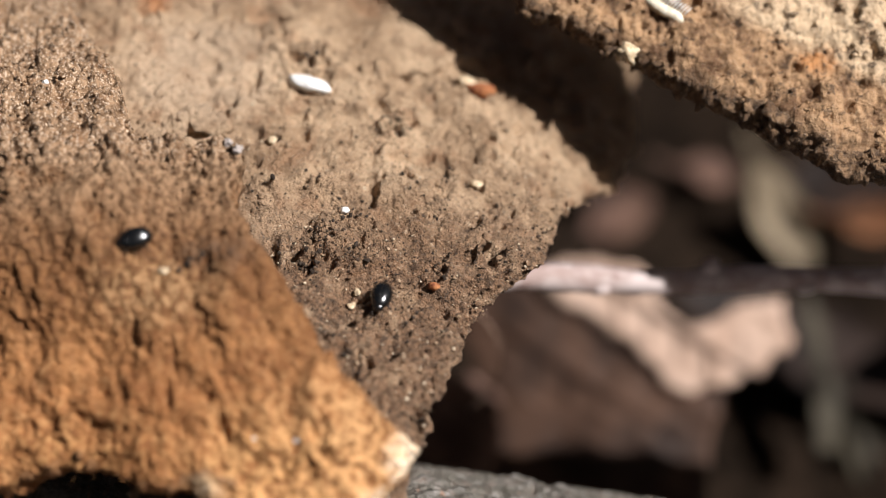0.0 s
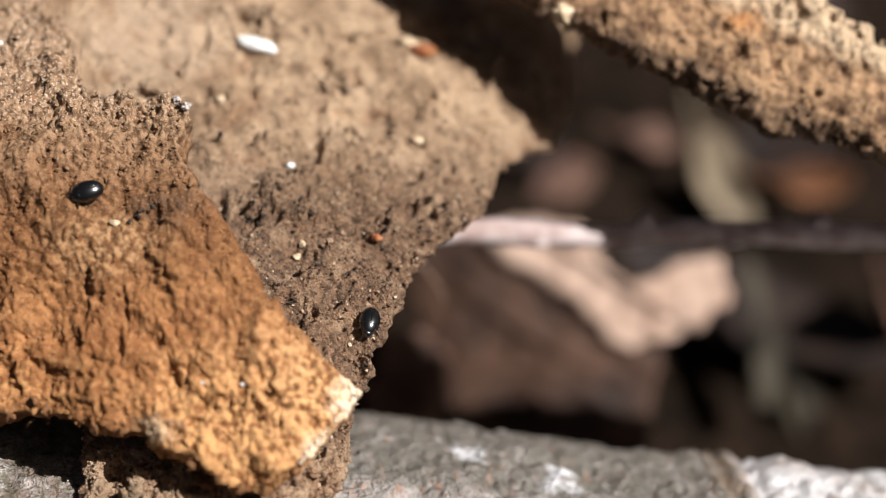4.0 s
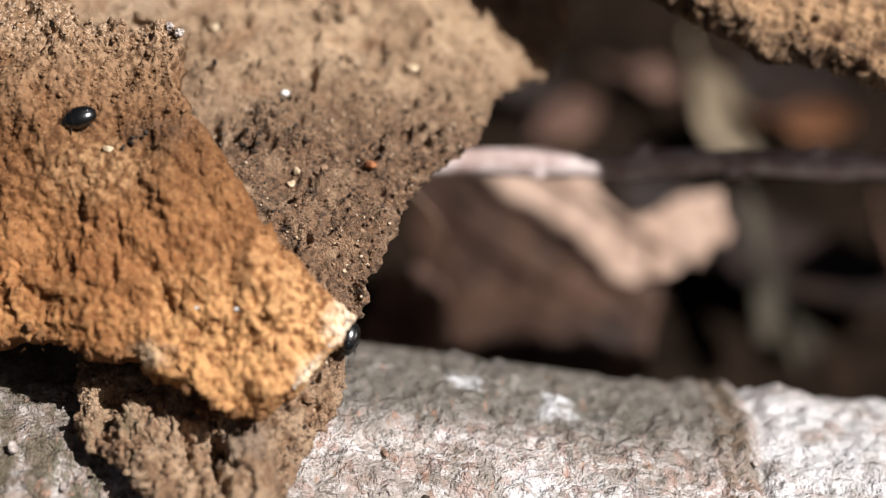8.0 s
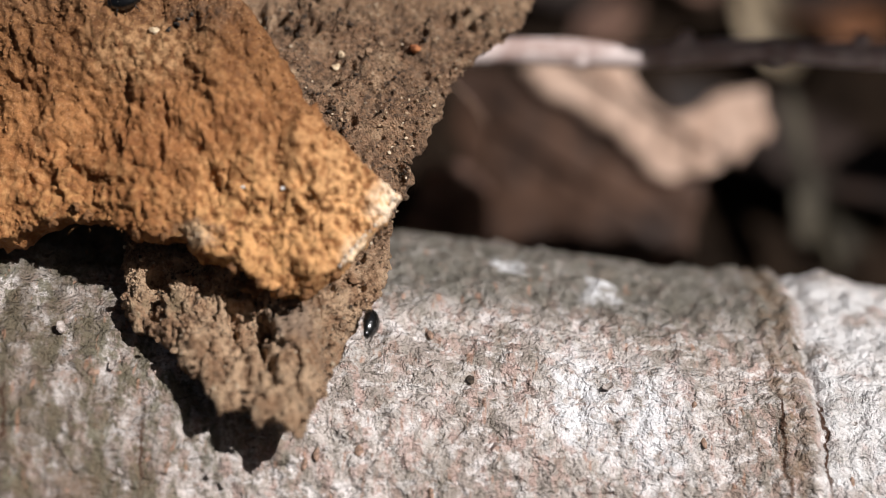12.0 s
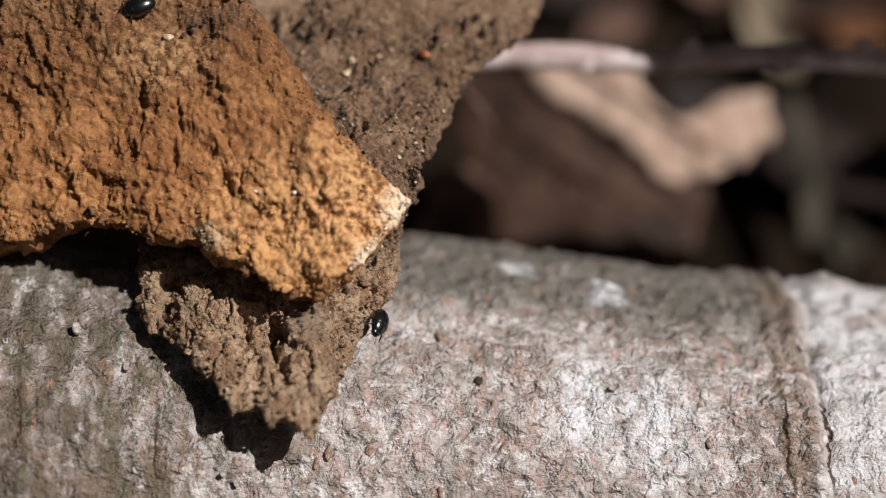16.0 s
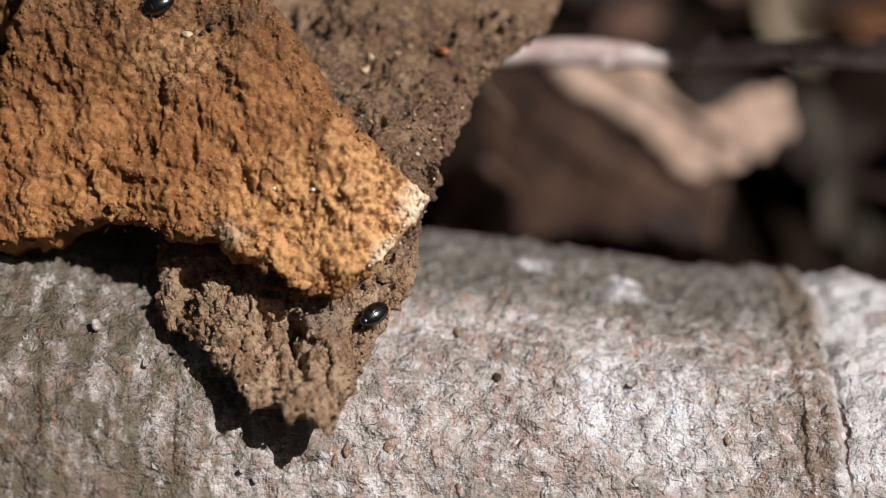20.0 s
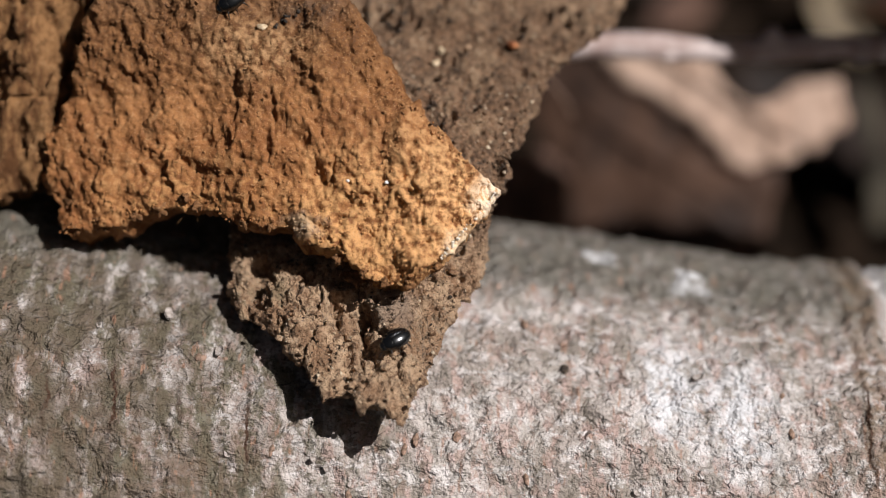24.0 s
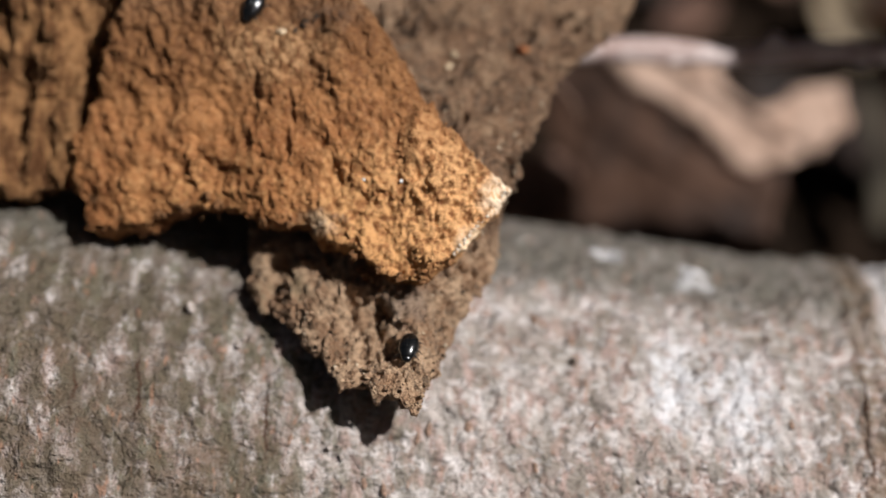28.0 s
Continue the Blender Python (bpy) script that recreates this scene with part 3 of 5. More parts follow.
def tube(name, path, radii, material, sides=10, seed=0, rough=0.0):
    """A closed tube along a path of points, with a radius at each."""
    path = np.array(path, float)
    radii = np.broadcast_to(np.array(radii, float), (len(path),))
    tang = np.gradient(path, axis=0)
    tang /= np.linalg.norm(tang, axis=1)[:, None]
    ref = np.array([0.3, 0.5, 0.81])
    a = np.cross(tang, ref)
    a /= np.linalg.norm(a, axis=1)[:, None]
    b = np.cross(tang, a)
    u = np.linspace(0, 2 * math.pi, sides, endpoint=False)
    ring = np.cos(u)[None, :, None] * a[:, None] + np.sin(u)[None, :, None] * b[:, None]
    co = path[:, None] + ring * radii[:, None, None]
    if rough:
        k = rough * fbm(co, float(radii.max()) * 1.5, 3, 0.6, seed)
        co = co + ring * k[..., None]
    co = co.reshape(-1, 3)
    n = len(path)
    co = np.concatenate([co, path[:1], path[-1:]])
    faces = [(r * sides + c, r * sides + (c + 1) % sides, (r + 1) * sides + (c + 1) % sides, (r + 1) * sides + c) for r in range(n - 1) for c in range(sides)]
    faces += [(n * sides, (c + 1) % sides, c) for c in range(sides)]
    faces += [(n * sides + 1, (n - 1) * sides + c, (n - 1) * sides + (c + 1) % sides) for c in range(sides)]
    me = bpy.data.meshes.new(name)
    me.from_pydata((co * MM).tolist(), [], faces)
    me.polygons.foreach_set("use_smooth", [True] * len(me.polygons))
    me.materials.append(material)
    return me


def ico():
    bm = bmesh.new()
    bmesh.ops.create_icosphere(bm, subdivisions=1, radius=1)
    v = np.array([p.co for p in bm.verts])
    f = np.array([[p.index for p in q.verts] for q in bm.faces])
    bm.free()
    return v, f


ICO_V, ICO_F = ico()


def face_frame(face, x, z):
    e = 0.4
    nx, nz = (face(x + e, z) - face(x - e, z)) / (2 * e), (face(x, z + e) - face(x, z - e)) / (2 * e)
    ln = np.sqrt(nx * nx + nz * nz + 1)
    return np.stack([x, face(x, z), z], -1), np.stack([nx / ln, -1 / ln, nz / ln], -1)


def crumbs_mesh(name, poly, face, relief, count, sizes, material, seed, inner=0.0, rim_only=0.0, density=None, flatten=0.7, sink=0.45):
    """Many small grains strewn over a face within an outline, as one mesh."""
    r = np.random.RandomState(seed)
    a = np.array(poly, float)
    lo, hi = a.min(0), a.max(0)
    x, z = r.uniform(lo[0], hi[0], count * 8), r.uniform(lo[1], hi[1], count * 8)
    sd = outline_distance(x, z, poly)
    ok = sd > inner
    if rim_only:
        ok &= sd < rim_only
    if density is not None:
        ok &= r.rand(len(x)) < density(x, z)
    x, z, sd = x[ok][:count], z[ok][:count], sd[ok][:count]
    P, N = face_frame(face, x, z)
    P = P + N * relief(x, z, P, sd)[:, None]
    s = sizes[0] * (sizes[1] / sizes[0]) ** (r.rand(len(x)) ** 1.8)
    n = len(x)
    axes = r.normal(size=(n, 3, 3))
    q = np.linalg.qr(axes)[0]
    scale = s[:, None] * (0.55 + 0.9 * r.rand(n, 3))
    bump = 1 + 0.35 * (r.rand(n, len(ICO_V)) - 0.5)
    local = ICO_V[None] * bump[..., None] * scale[:, None]
    co = np.einsum("nij,nkj->nki", q, local)
    along = np.einsum("nki,ni->nk", co, N)
    co = co - N[:, None] * (along * (1 - flatten))[..., None]
    co = co + (P + N * (s * (flatten - sink))[:, None])[:, None]
    f = ICO_F[None] + (np.arange(n) * len(ICO_V))[:, None, None]
    return mesh_from(name, co.reshape(-1, 3), f.reshape(-1, 3), material, False)

# ---- the surfaces on which things lie (millimetres, y away) ----


def soft_max(v, w=2.0):
    return 0.5 * (v + np.sqrt(v * v + w * w))


def sheet_face(x, z):
    """The big bark sheet: lies back on top, bends down over the log at its lower end."""
    up = 176.5 + 0.1 * x + 0.8 * z + 0.06 * np.maximum(0, x - 5) ** 2 + 0.9 * np.maximum(0, soft_max(0.7 * x + 0.72 * z - 11.5, 1.0) - 0.1)
    low = 167.2 + 0.03 * x - 0.62 * soft_max(-18.5 - z, 2.0) - 0.035 * np.maximum(0, -24 - z) ** 2
    return low + soft_max(up - low, 1.5) + 0.5 * soft_max(-17.5 - x, 1.5) * np.clip((-10 - z) / 6, 0, 1)


def sag(x, z):
    """How far the flake and the slab beside it lean back towards the log."""
    return np.minimum(0.3 * soft_max(-20.0 - x, 3.0), 5.0) * np.clip((3 - z) / 10, 0, 1)


def flake_face(x, z):
    return sag(x, z) + 162.3 + 0.3 * soft_max(z + 12, 2.0) + 0.03 * np.maximum(0, z + 3) ** 2 - 0.3 * soft_max(-16.5 - z, 1.0) - 0.16 * soft_max(x + 15, 3.0) + 0.36 * soft_max(x + 9, 2.0)


def top_face(x, z):
    return 181.0 + 0.3 * (z - 15.2)


def left_face(x, z):
    return sag(x, z) + 164.3 + 0.3 * soft_max(z + 12, 2.0) + 0.03 * np.maximum(0, z + 3) ** 2 - 0.25 * (x + 37)


LOG_R, LOG_Y = 25.2, 187.5


def log_axis(x):
    return -44.5 - 0.11 * x


def log_depth(x):
    """The branch bends a little towards the viewer at one end."""
    return LOG_Y - 0.12 * soft_max(-4.0 - x, 4.0)


def log_face(x, z):
    return log_depth(x) - math.sqrt(max(0.0, LOG_R ** 2 - (z - log_axis(x)) ** 2))


# ---- ground ----
def build_ground():
    r = np.concatenate([[0.0], np.geomspace(0.01, 2500, 170)])
    u = np.linspace(0, 2 * math.pi, 160, endpoint=False)
    Rr, U = np.meshgrid(r[1:], u, indexing="ij")
    X, Y = Rr * np.cos(U), Rr * np.sin(U) + 0.2
    q = np.stack([X, Y, 0 * X], -1) * 1000
    Z = (0.006 * fbm(q, 45.0, 4, 0.55, 3) - 0.004) * np.clip(2 - Rr, 0, 1)
    co = np.concatenate([[[0, 0.2, -0.004]], np.stack([X, Y, Z], -1).reshape(-1, 3)]) * 1000
    n, m = len(u), len(r) - 1
    i, j = np.meshgrid(np.arange(m - 1), np.arange(n), indexing="ij")
    a, b = 1 + i * n + j, 1 + i * n + (j + 1) % n
    quads = np.stack([a, a + n, b + n, b], -1).reshape(-1, 4)
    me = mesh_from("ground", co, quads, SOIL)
    bm = bmesh.new()
    bm.from_mesh(me)
    bm.verts.ensure_lookup_table()
    for k in range(n):
        bm.faces.new((bm.verts[0], bm.verts[1 + k], bm.verts[1 + (k + 1) % n]))
    bm.to_mesh(me)
    bm.free()
    return thing("ground", me, "dark damp woodland humus under leaf litter", "ground", kind="structure", m=Matrix.Identity(4))


build_ground()


# ---- the log ----
def build_log():
    xs = np.concatenate([np.linspace(-200, -50, 60), np.arange(-49.7, 62, 0.3), np.linspace(63, 125, 50)])
    # finer towards the camera's side
    th = np.concatenate([np.radians(np.arange(-35, 130, 0.75)), np.radians(np.arange(130, 325, 5.0))])
    X, A = np.meshgrid(xs, th, indexing="ij")
    r0 = LOG_R + 0.006 * (-X)
    c, s = np.cos(A), np.sin(A)
    q = np.stack([X, -c * 25, s * 25], -1)
    d = 0.5 * fbm(q, 14.0, 3, 0.5, 11) + 0.30 * fbm(q, 2.2, 4, 0.62, 12)
    d += 0.20 * np.clip(ridged(q, 1.2, 3, 13), -0.5, 2) + 0.22 * lumps(q * np.array([1.2, 0.8, 0.8]), 0.9, 2, 15)
    wob = 0.9 * fbm(q, 5.0, 3, 0.5, 14)
    # ring where an old bud scar goes round, and the smoother length past it
    d += 0.55 * np.exp(-((X - 29.0 + wob) / 0.7) ** 2) - 0.45 * np.exp(-((X - 30.3 + wob) / 0.5) ** 2) + 0.3 * np.exp(-((X - 27.2 + wob) / 0.5) ** 2)
    # small knobs
    for kx, ka, kr, kh in ((33.5, 84, 2.2, 1.2), (26, 90, 1.6, 0.8), (14.5, 70, 1.0, 0.7), (7, 66, 1.2, 0.6), (-25.2, 36, 0.9, 0.3), (3.4, 37, 0.6, 0.5), (-5.2, 27, 0.7, 0.5), (17.2, 33, 1.0, 0.4)):
        dist = np.hypot(X - kx, (A - math.radians(ka)) * 25)
        d += kh * np.exp(-(dist / kr) ** 2)
    d += 0.8 * np.exp(-((X - 2) / 10) ** 2) * np.clip(s, 0, 1) ** 4
    r = r0 + d
    co = np.stack([X, log_depth(X) - r * c, log_axis(X) + r * s], -1)
    n, m = len(th), len(xs)
    co = np.concatenate([co.reshape(-1, 3), [[xs[0], log_depth(xs[0]), log_axis(xs[0])], [xs[-1], log_depth(xs[-1]), log_axis(xs[-1])]]])
    i, j = np.meshgrid(np.arange(m - 1), np.arange(n), indexing="ij")
    a, b = i * n + j, i * n + (j + 1) % n
    quads = np.stack([a, b, b + n, a + n], -1).reshape(-1, 4)
    me = mesh_from("log", co, quads, LOG)
    bm = bmesh.new()
    bm.from_mesh(me)
    bm.verts.ensure_lookup_table()
    for k in range(n):
        bm.faces.new((bm.verts[m * n], bm.verts[(k + 1) % n], bm.verts[k]))
        bm.faces.new((bm.verts[m * n + 1], bm.verts[(m - 1) * n + k], bm.verts[(m - 1) * n + (k + 1) % n]))
    bm.to_mesh(me)
    bm.free()
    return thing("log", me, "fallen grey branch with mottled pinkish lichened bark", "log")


build_log()


# ---- bark ----
def pits(q, size, deep, seed, cut=0.35):
    """Small holes."""
    return -deep * np.clip((value_noise(q / size, seed) - cut) / (1 - cut), 0, 1) ** 0.6


SHEET_LINE = [(16.5, 34), (17.3, 24), (18.0, 17.5), (17.8, 13.5), (17.7, 9.4), (15.4, 5.8), (12.8, 4.5), (9.8, 3.2), (8, -0.8), (4.6, -2.6), (2, -5.9), (0.3, -9.2), (-0.9, -12.2), (-2.2, -16.1), (-2.9, -19.1), (-3.6, -21.4), (-5.0, -22.8), (-6.1, -25.3), (-7.5, -27.8), (-8.1, -29.6), (-8.7, -31.3), (-9.8, -31.0), (-11.2, -30.2), (-12.4, -30.6), (-13.5, -29.2), (-15, -29.9), (-15.4, -28.7), (-17.2, -27.1), (-19.4, -25.5), (-21.8, -24.3), (-23.0, -22.2), (-23.4, -18), (-22, -12), (-28, -4), (-38, 6), (-40, 34)]


def hill(x, z, cx, cz, rx, rz, power=2.0):
    return np.exp(-(((x - cx) / rx) ** 2 + ((z - cz) / rz) ** 2) ** (power / 2))


# borer holes and the dark frass heaped round them: x, z, size
HOLES = [(-8.0, 8.7, 0.5), (-3.0, 6.0, 0.55), (0.3, 6.5, 0.6), (-4.1, 9.6, 0.7), (7.1, 10.3, 0.6), (3.0, 2.5, 0.5), (-19.6, 9.4, 0.9), (-17.3, 10.7, 0.45), (-13.3, 8.8, 0.5), (-14.9, 6.9, 0.4), (-9.8, 14.4, 0.6), (8.6, 6.6, 0.4), (-5.6, 2.2, 0.4), (0.1, -1.8, 0.5)]
HEAPS = [(-9.3, 1.0, 1.3), (-6.6, -0.6, 1.0), (-10.3, -1.0, 1.0), (-4.1, 9.9, 1.5), (-7.0, 2.4, 0.8), (0.1, -1.8, 0.9), (0.5, 6.2, 0.7), (3.0, 2.3, 0.7), (-3.0, 5.8, 0.6), (5.2, -0.4, 0.8), (-5.8, -5.4, 0.8), (4.4, 4.2, 0.6), (-10.6, 15.2, 1.1), (-3.0, -8.0, 0.7)]


spots = random.Random(23)
for k in range(46):
    a, b = spots.uniform(-16, 9), spots.uniform(-9, 17)
    if b > 4 * a - 26 and a < 9 + 0.7 * b:
        (HOLES if k % 2 else HEAPS).append((a, b, spots.uniform(0.22, 0.5)))


def heaped(x, z):
    return sum(np.exp(-((x - a) ** 2 + (z - b) ** 2) / r ** 2) for a, b, r in HEAPS)


def sheet_relief(x, z, q, sd):
    low = 1 / (1 + np.exp((z + 19.5) / 0.8))  # crumbly lower end
    wet = np.clip((5 - z) / 8, 0.35, 1)
    h = 0.7 * fbm(q, 6.0, 3, 0.5, 21) + 0.42 * fbm(q, 2.2, 4, 0.6, 22) + 0.55 * wet * lumps(q, 1.2, 4, 29) * np.clip(0.45 + fbm(q, 5.0, 2, 0.5, 30), 0.1, 1)
    h = h + pits(q, 1.9, 1.1, 23, 0.45) + pits(q, 0.8, 0.7, 24, 0.46) + (1 - low) * (broken(x, z * 1.25, 3.4, 67, 0.55, 0.12, 0.05) + broken(x, z * 1.25, 0.8, 68, 0.2, 0.08) * np.clip(0.4 - 0.07 * (z - 4), 0.15, 1))
    h = h + low * (0.7 * fbm(q, 3.6, 3, 0.5, 25) + 0.5 * lumps(q, 1.1, 4, 26) + broken(x, z, 2.4, 61, 1.1, 0.55, 0.06) + broken(x, z, 0.9, 64, 0.4, 0.15))
    wx, wz = x + 0.35 * fbm(q, 0.9, 2, 0.5, 75), z + 0.35 * fbm(q, 0.9, 2, 0.5, 76)
    for a, b, r in HOLES:
        d2 = ((wx - a) ** 2 + (1.2 * (wz - b)) ** 2) / r ** 2
        h = h - 2.3 * r * np.exp(-d2 * d2) + 0.5 * r * np.exp(-d2 / 5)
    h = h + np.minimum(heaped(x, z), 1.0) * (1.5 * lumps(q, 0.8, 3, 78) - 0.2)
    # ridge above the pupa, ring of an old bud
    h = h + 0.9 * np.exp(-(((wz - 14.9) + 0.55 * (wx + 11)) / 0.5) ** 2 - ((wx + 11) / 2.2) ** 4)
    h = h + 0.6 * np.exp(-((np.hypot(wx + 4.5, 1.2 * (wz - 13.9)) - 0.9) / 0.3) ** 2)
    # block beside a deep crack
    h = h + 0.9 * low * hill(x, z, -9.3, -25.6, 2.3, 3.2, 4) - 1.1 * hill(x + 0.18 * (z + 25) + 0.5 * fbm(q, 1.2, 2, 0.5, 65), z, -12.0, -25.2, 0.3, 2.6, 3)
    h = h - 0.9 * hill(x + 0.5 * fbm(q, 1.0, 2, 0.5, 66), z, -14.6, -23.4, 0.5, 1.2, 3) + 0.6 * hill(x, z, -19.0, -20.4, 0.7, 0.8, 3)
    # thin layers with broken rims
    step = fbm(q, 5.0, 3, 0.5, 27) + 0.18 * (z - 9) - 0.05 * (x + 8)
    crack = np.abs(fbm(q, 5.5, 3, 0.55, 28)) / 0.035
    up = 1 / (1 + np.exp(-(z - 6) / 1.5))
    h = h + (0.7 * np.clip(step * 4, -0.5, 0.5) - 0.55 * np.exp(-crack ** 2) * up) * (1 - low)
    return h * (1 - low * 0.6 * np.clip(1 - sd / 1.6, 0, 1))


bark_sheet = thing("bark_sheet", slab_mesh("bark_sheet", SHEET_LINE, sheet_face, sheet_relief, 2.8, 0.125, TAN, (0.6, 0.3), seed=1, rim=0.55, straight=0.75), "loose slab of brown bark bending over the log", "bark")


def damp_zone(x, z):
    clumps = fbm(pts(x, z), 3.0, 2, 0.5, 91)
    return np.clip(0.9 * np.clip((6 - z) / 8, 0, 1) * np.clip(2.6 * clumps - 0.4, 0.02, 1) + heaped(x, z), 0, 1) * (z > -20)


def dry_zone(x, z):
    return np.clip(0.35 + fbm(pts(x, z), 2.5, 2, 0.5, 92), 0.05, 1)


tagged(part("frass", crumbs_mesh("frass", SHEET_LINE, sheet_face, sheet_relief, 6000, (0.04, 0.17), GRAIN_DARK, 101, 0.3, 0, damp_zone, 0.8, 0.3), bark_sheet, "black crumbly frass"), kind="stuff")
tagged(part("frass_crust", crumbs_mesh("frass_crust", SHEET_LINE, sheet_face, sheet_relief, 6500, (0.06, 0.25), GRAIN_DARK, 106, 0.3, 0, lambda x, z: np.clip(heaped(x, z) - 0.25, 0, 1), 0.9, 0.2), bark_sheet, "heaps of black frass round the borer holes"), kind="stuff")
tagged(part("dust", crumbs_mesh("dust", SHEET_LINE, sheet_face, sheet_relief, 3200, (0.06, 0.26), TAN, 102, 0.2, 0, dry_zone), bark_sheet, "brown bark dust and grains"), kind="stuff")
tagged(part("rubble", crumbs_mesh("rubble", SHEET_LINE, sheet_face, sheet_relief, 900, (0.08, 0.3), TAN, 103, -0.1, 1.0), bark_sheet, "crumbs along the broken edge"), kind="stuff")
tagged(part("grit", crumbs_mesh("grit", SHEET_LINE, sheet_face, sheet_relief, 500, (0.10, 0.45), TAN, 104, 0.0, 0, lambda x, z: (z < -19.5) * 1.0), bark_sheet, "crumbs of the rotten lower end"), kind="stuff")


tagged(part("sand", crumbs_mesh("sand", SHEET_LINE, sheet_face, sheet_relief, 5000, (0.04, 0.15), GRAIN_BROWN, 105, 0.0, 0, lambda x, z: (x > -26) * np.clip(0.9 - 0.05 * z, 0.25, 1)), bark_sheet, "fine bark sand"), kind="stuff")


def scale_plate(line, thick, lift, seed, label):
    """A thin scale lying on the slab."""
    me = slab_mesh("bark_scale", line, lambda x, z: sheet_face(x, z) - lift - 0.12 * (z - min(p[1] for p in line)), lambda x, z, q, sd: 0.2 * fbm(q, 2.0, 3, 0.5, seed), thick, 0.17, TAN, (0.5, 0.15), 0.12, seed, 3, 0.12)
    return part("bark_scale", me, bark_sheet, label)


scale_plate([(-20.6, 11.2), (-19.8, 9.6), (-17.8, 9.0), (-16.9, 9.8), (-17.6, 10.9), (-19, 11.8)], 0.5, 0.7, 111, "lifted curling scale")
scale_plate([(-26.5, 14.5), (-24.7, 12.0), (-22, 12.1), (-19.9, 13.6), (-19.6, 16.4), (-22, 17.6), (-25, 17.2)], 0.4, 0.2, 112, "round pale scale")
scale_plate([(-14.5, 16.5), (-13.2, 15.1), (-10.5, 14.9), (-8.6, 13.8), (-7.2, 14.6), (-8, 17), (-12, 18.5)], 0.6, 0.3, 113, "broken scale")
scale_plate([(-7, 16), (-4, 14.2), (-1.5, 14.6), (1, 15.6), (0, 18.5), (-5, 19)], 0.6, 0.3, 114, "broken scale")

FLAKE_LINE = [(-36.0, 24.0), (-30.9, 20.7), (-27.3, 16.3), (-25.0, 12.8), (-23.6, 9.1), (-20.7, 8.4), (-17.5, 8.3), (-15.2, 7.2), (-16.2, 5.0), (-14.8, 2.0), (-12.6, -1.2), (-10.8, -4.5), (-8.2, -7.6), (-5.6, -10.1), (-2.1, -14.5), (-4.1, -17.7), (-6.6, -20.2), (-8.6, -21.5), (-10.5, -21.2), (-12.6, -20.2), (-14.3, -18.9), (-18.1, -17.1), (-22.9, -16.8), (-24.2, -15.8), (-27.8, -15.8), (-31.1, -16.8), (-34.2, -17.4), (-36.3, -18.1), (-36.8, -15.5), (-37.8, -13.3), (-38.0, -10.2), (-36.1, -7.4), (-35.7, -5.2), (-34.8, -2.0), (-33.5, 0.6), (-33.0, 6.0), (-39.0, 14.0)]


def flake_relief(x, z, q, sd):
    # fibres run steeply down to the right
    u, v = 0.40 * x - 0.92 * z, 0.92 * x + 0.40 * z
    fib = np.stack([v, 0 * v, u * 0.7], -1)
    end = hill(x, z, -7, -17, 7, 6)  # spongy broken end
    clot = np.clip(0.5 + 1.2 * fbm(q, 3.0, 2, 0.5, 47), 0.15, 1)
    h = 0.65 * fbm(q, 5.0, 3, 0.5, 31) + 0.36 * fbm(fib, 2.0, 4, 0.58, 32) + 0.26 * fbm(q, 1.3, 4, 0.62, 35)
    h = h - 0.42 * lumps(fib, 1.5, 3, 36) + 0.25 * clot * lumps(q, 0.8, 4, 40)
    h = h + pits(q, 1.2, 0.2, 34, 0.45) + broken(v, u * 0.75, 1.5, 71, 0.38, 0.04) + 0.35 * end * lumps(q, 0.5, 3, 39)
    h = h * (0.88 + 0.12 * end)
    h = h - 0.3 * np.exp(-(fbm(fib, 4.0, 2, 0.5, 37) / 0.05) ** 2) * np.clip(fbm(q, 3.0, 2, 0.5, 38), 0, 1)
    # a ledge across the tip and a few short splits
    h = h + 0.45 / (1 + np.exp(-((x + 8.6) * 0.9 + (z + 14) * 0.25) / 0.12)) * hill(x, z, -6.5, -14.5, 3.5, 3.5, 4)
    for a, b, l in ((-8.4, -13.6, 1.6), (-5.6, -11.9, 1.5), (-14.6, -12.6, 1.3), (-19.8, -11.4, 1.4)):
        h = h - 0.4 * hill(x + 0.25 * (z - b) + 0.5 * fbm(q, 0.9, 3, 0.6, 79), z, a, b, 0.25, l, 3)
    # smoother oval scale
    oval = hill(x + 0.3 * z, z - 0.25 * (x + 24.3) * -1, -24.3 - 3.5, -11.7, 2.5, 0.85, 5)
    h = h * (1 - 0.65 * oval) + 0.15 * oval
    crust = 1 / (1 + np.exp(-(z - 5) / 0.8))  # coarse crumbs of the weathered upper part
    h = h + crust * (0.7 * lumps(q, 0.9, 3, 48) + broken(x, z, 0.8, 49, 0.4, 0.15))
    return h + 0.6 * np.exp(-((x + 9) ** 2 + (z + 16) ** 2) / 16)


orange_flake = thing("bark_flake", slab_mesh("bark_flake", FLAKE_LINE, flake_face, flake_relief, 3.8, 0.11, ORANGE, (0.7, 0.3), 0.5, 2, roll=0.3), "crumbly orange rotten bark flake on the bark slab", "bark")
tagged(part("dust", crumbs_mesh("dust", FLAKE_LINE, flake_face, flake_relief, 1200, (0.05, 0.17), ORANGE, 121, 0.1, 0, lambda x, z: (z < 1) * np.clip(0.4 + fbm(pts(x, z), 2.5, 2, 0.5, 93), 0.08, 1)), orange_flake, "orange crumbs"), kind="stuff")
tagged(part("rubble", crumbs_mesh("rubble", FLAKE_LINE, flake_face, flake_relief, 900, (0.06, 0.2), ORANGE, 122, 0.1, 0.9, lambda x, z: (z < 3) * 1.0), orange_flake, "orange crumbs along the broken edge"), kind="stuff")
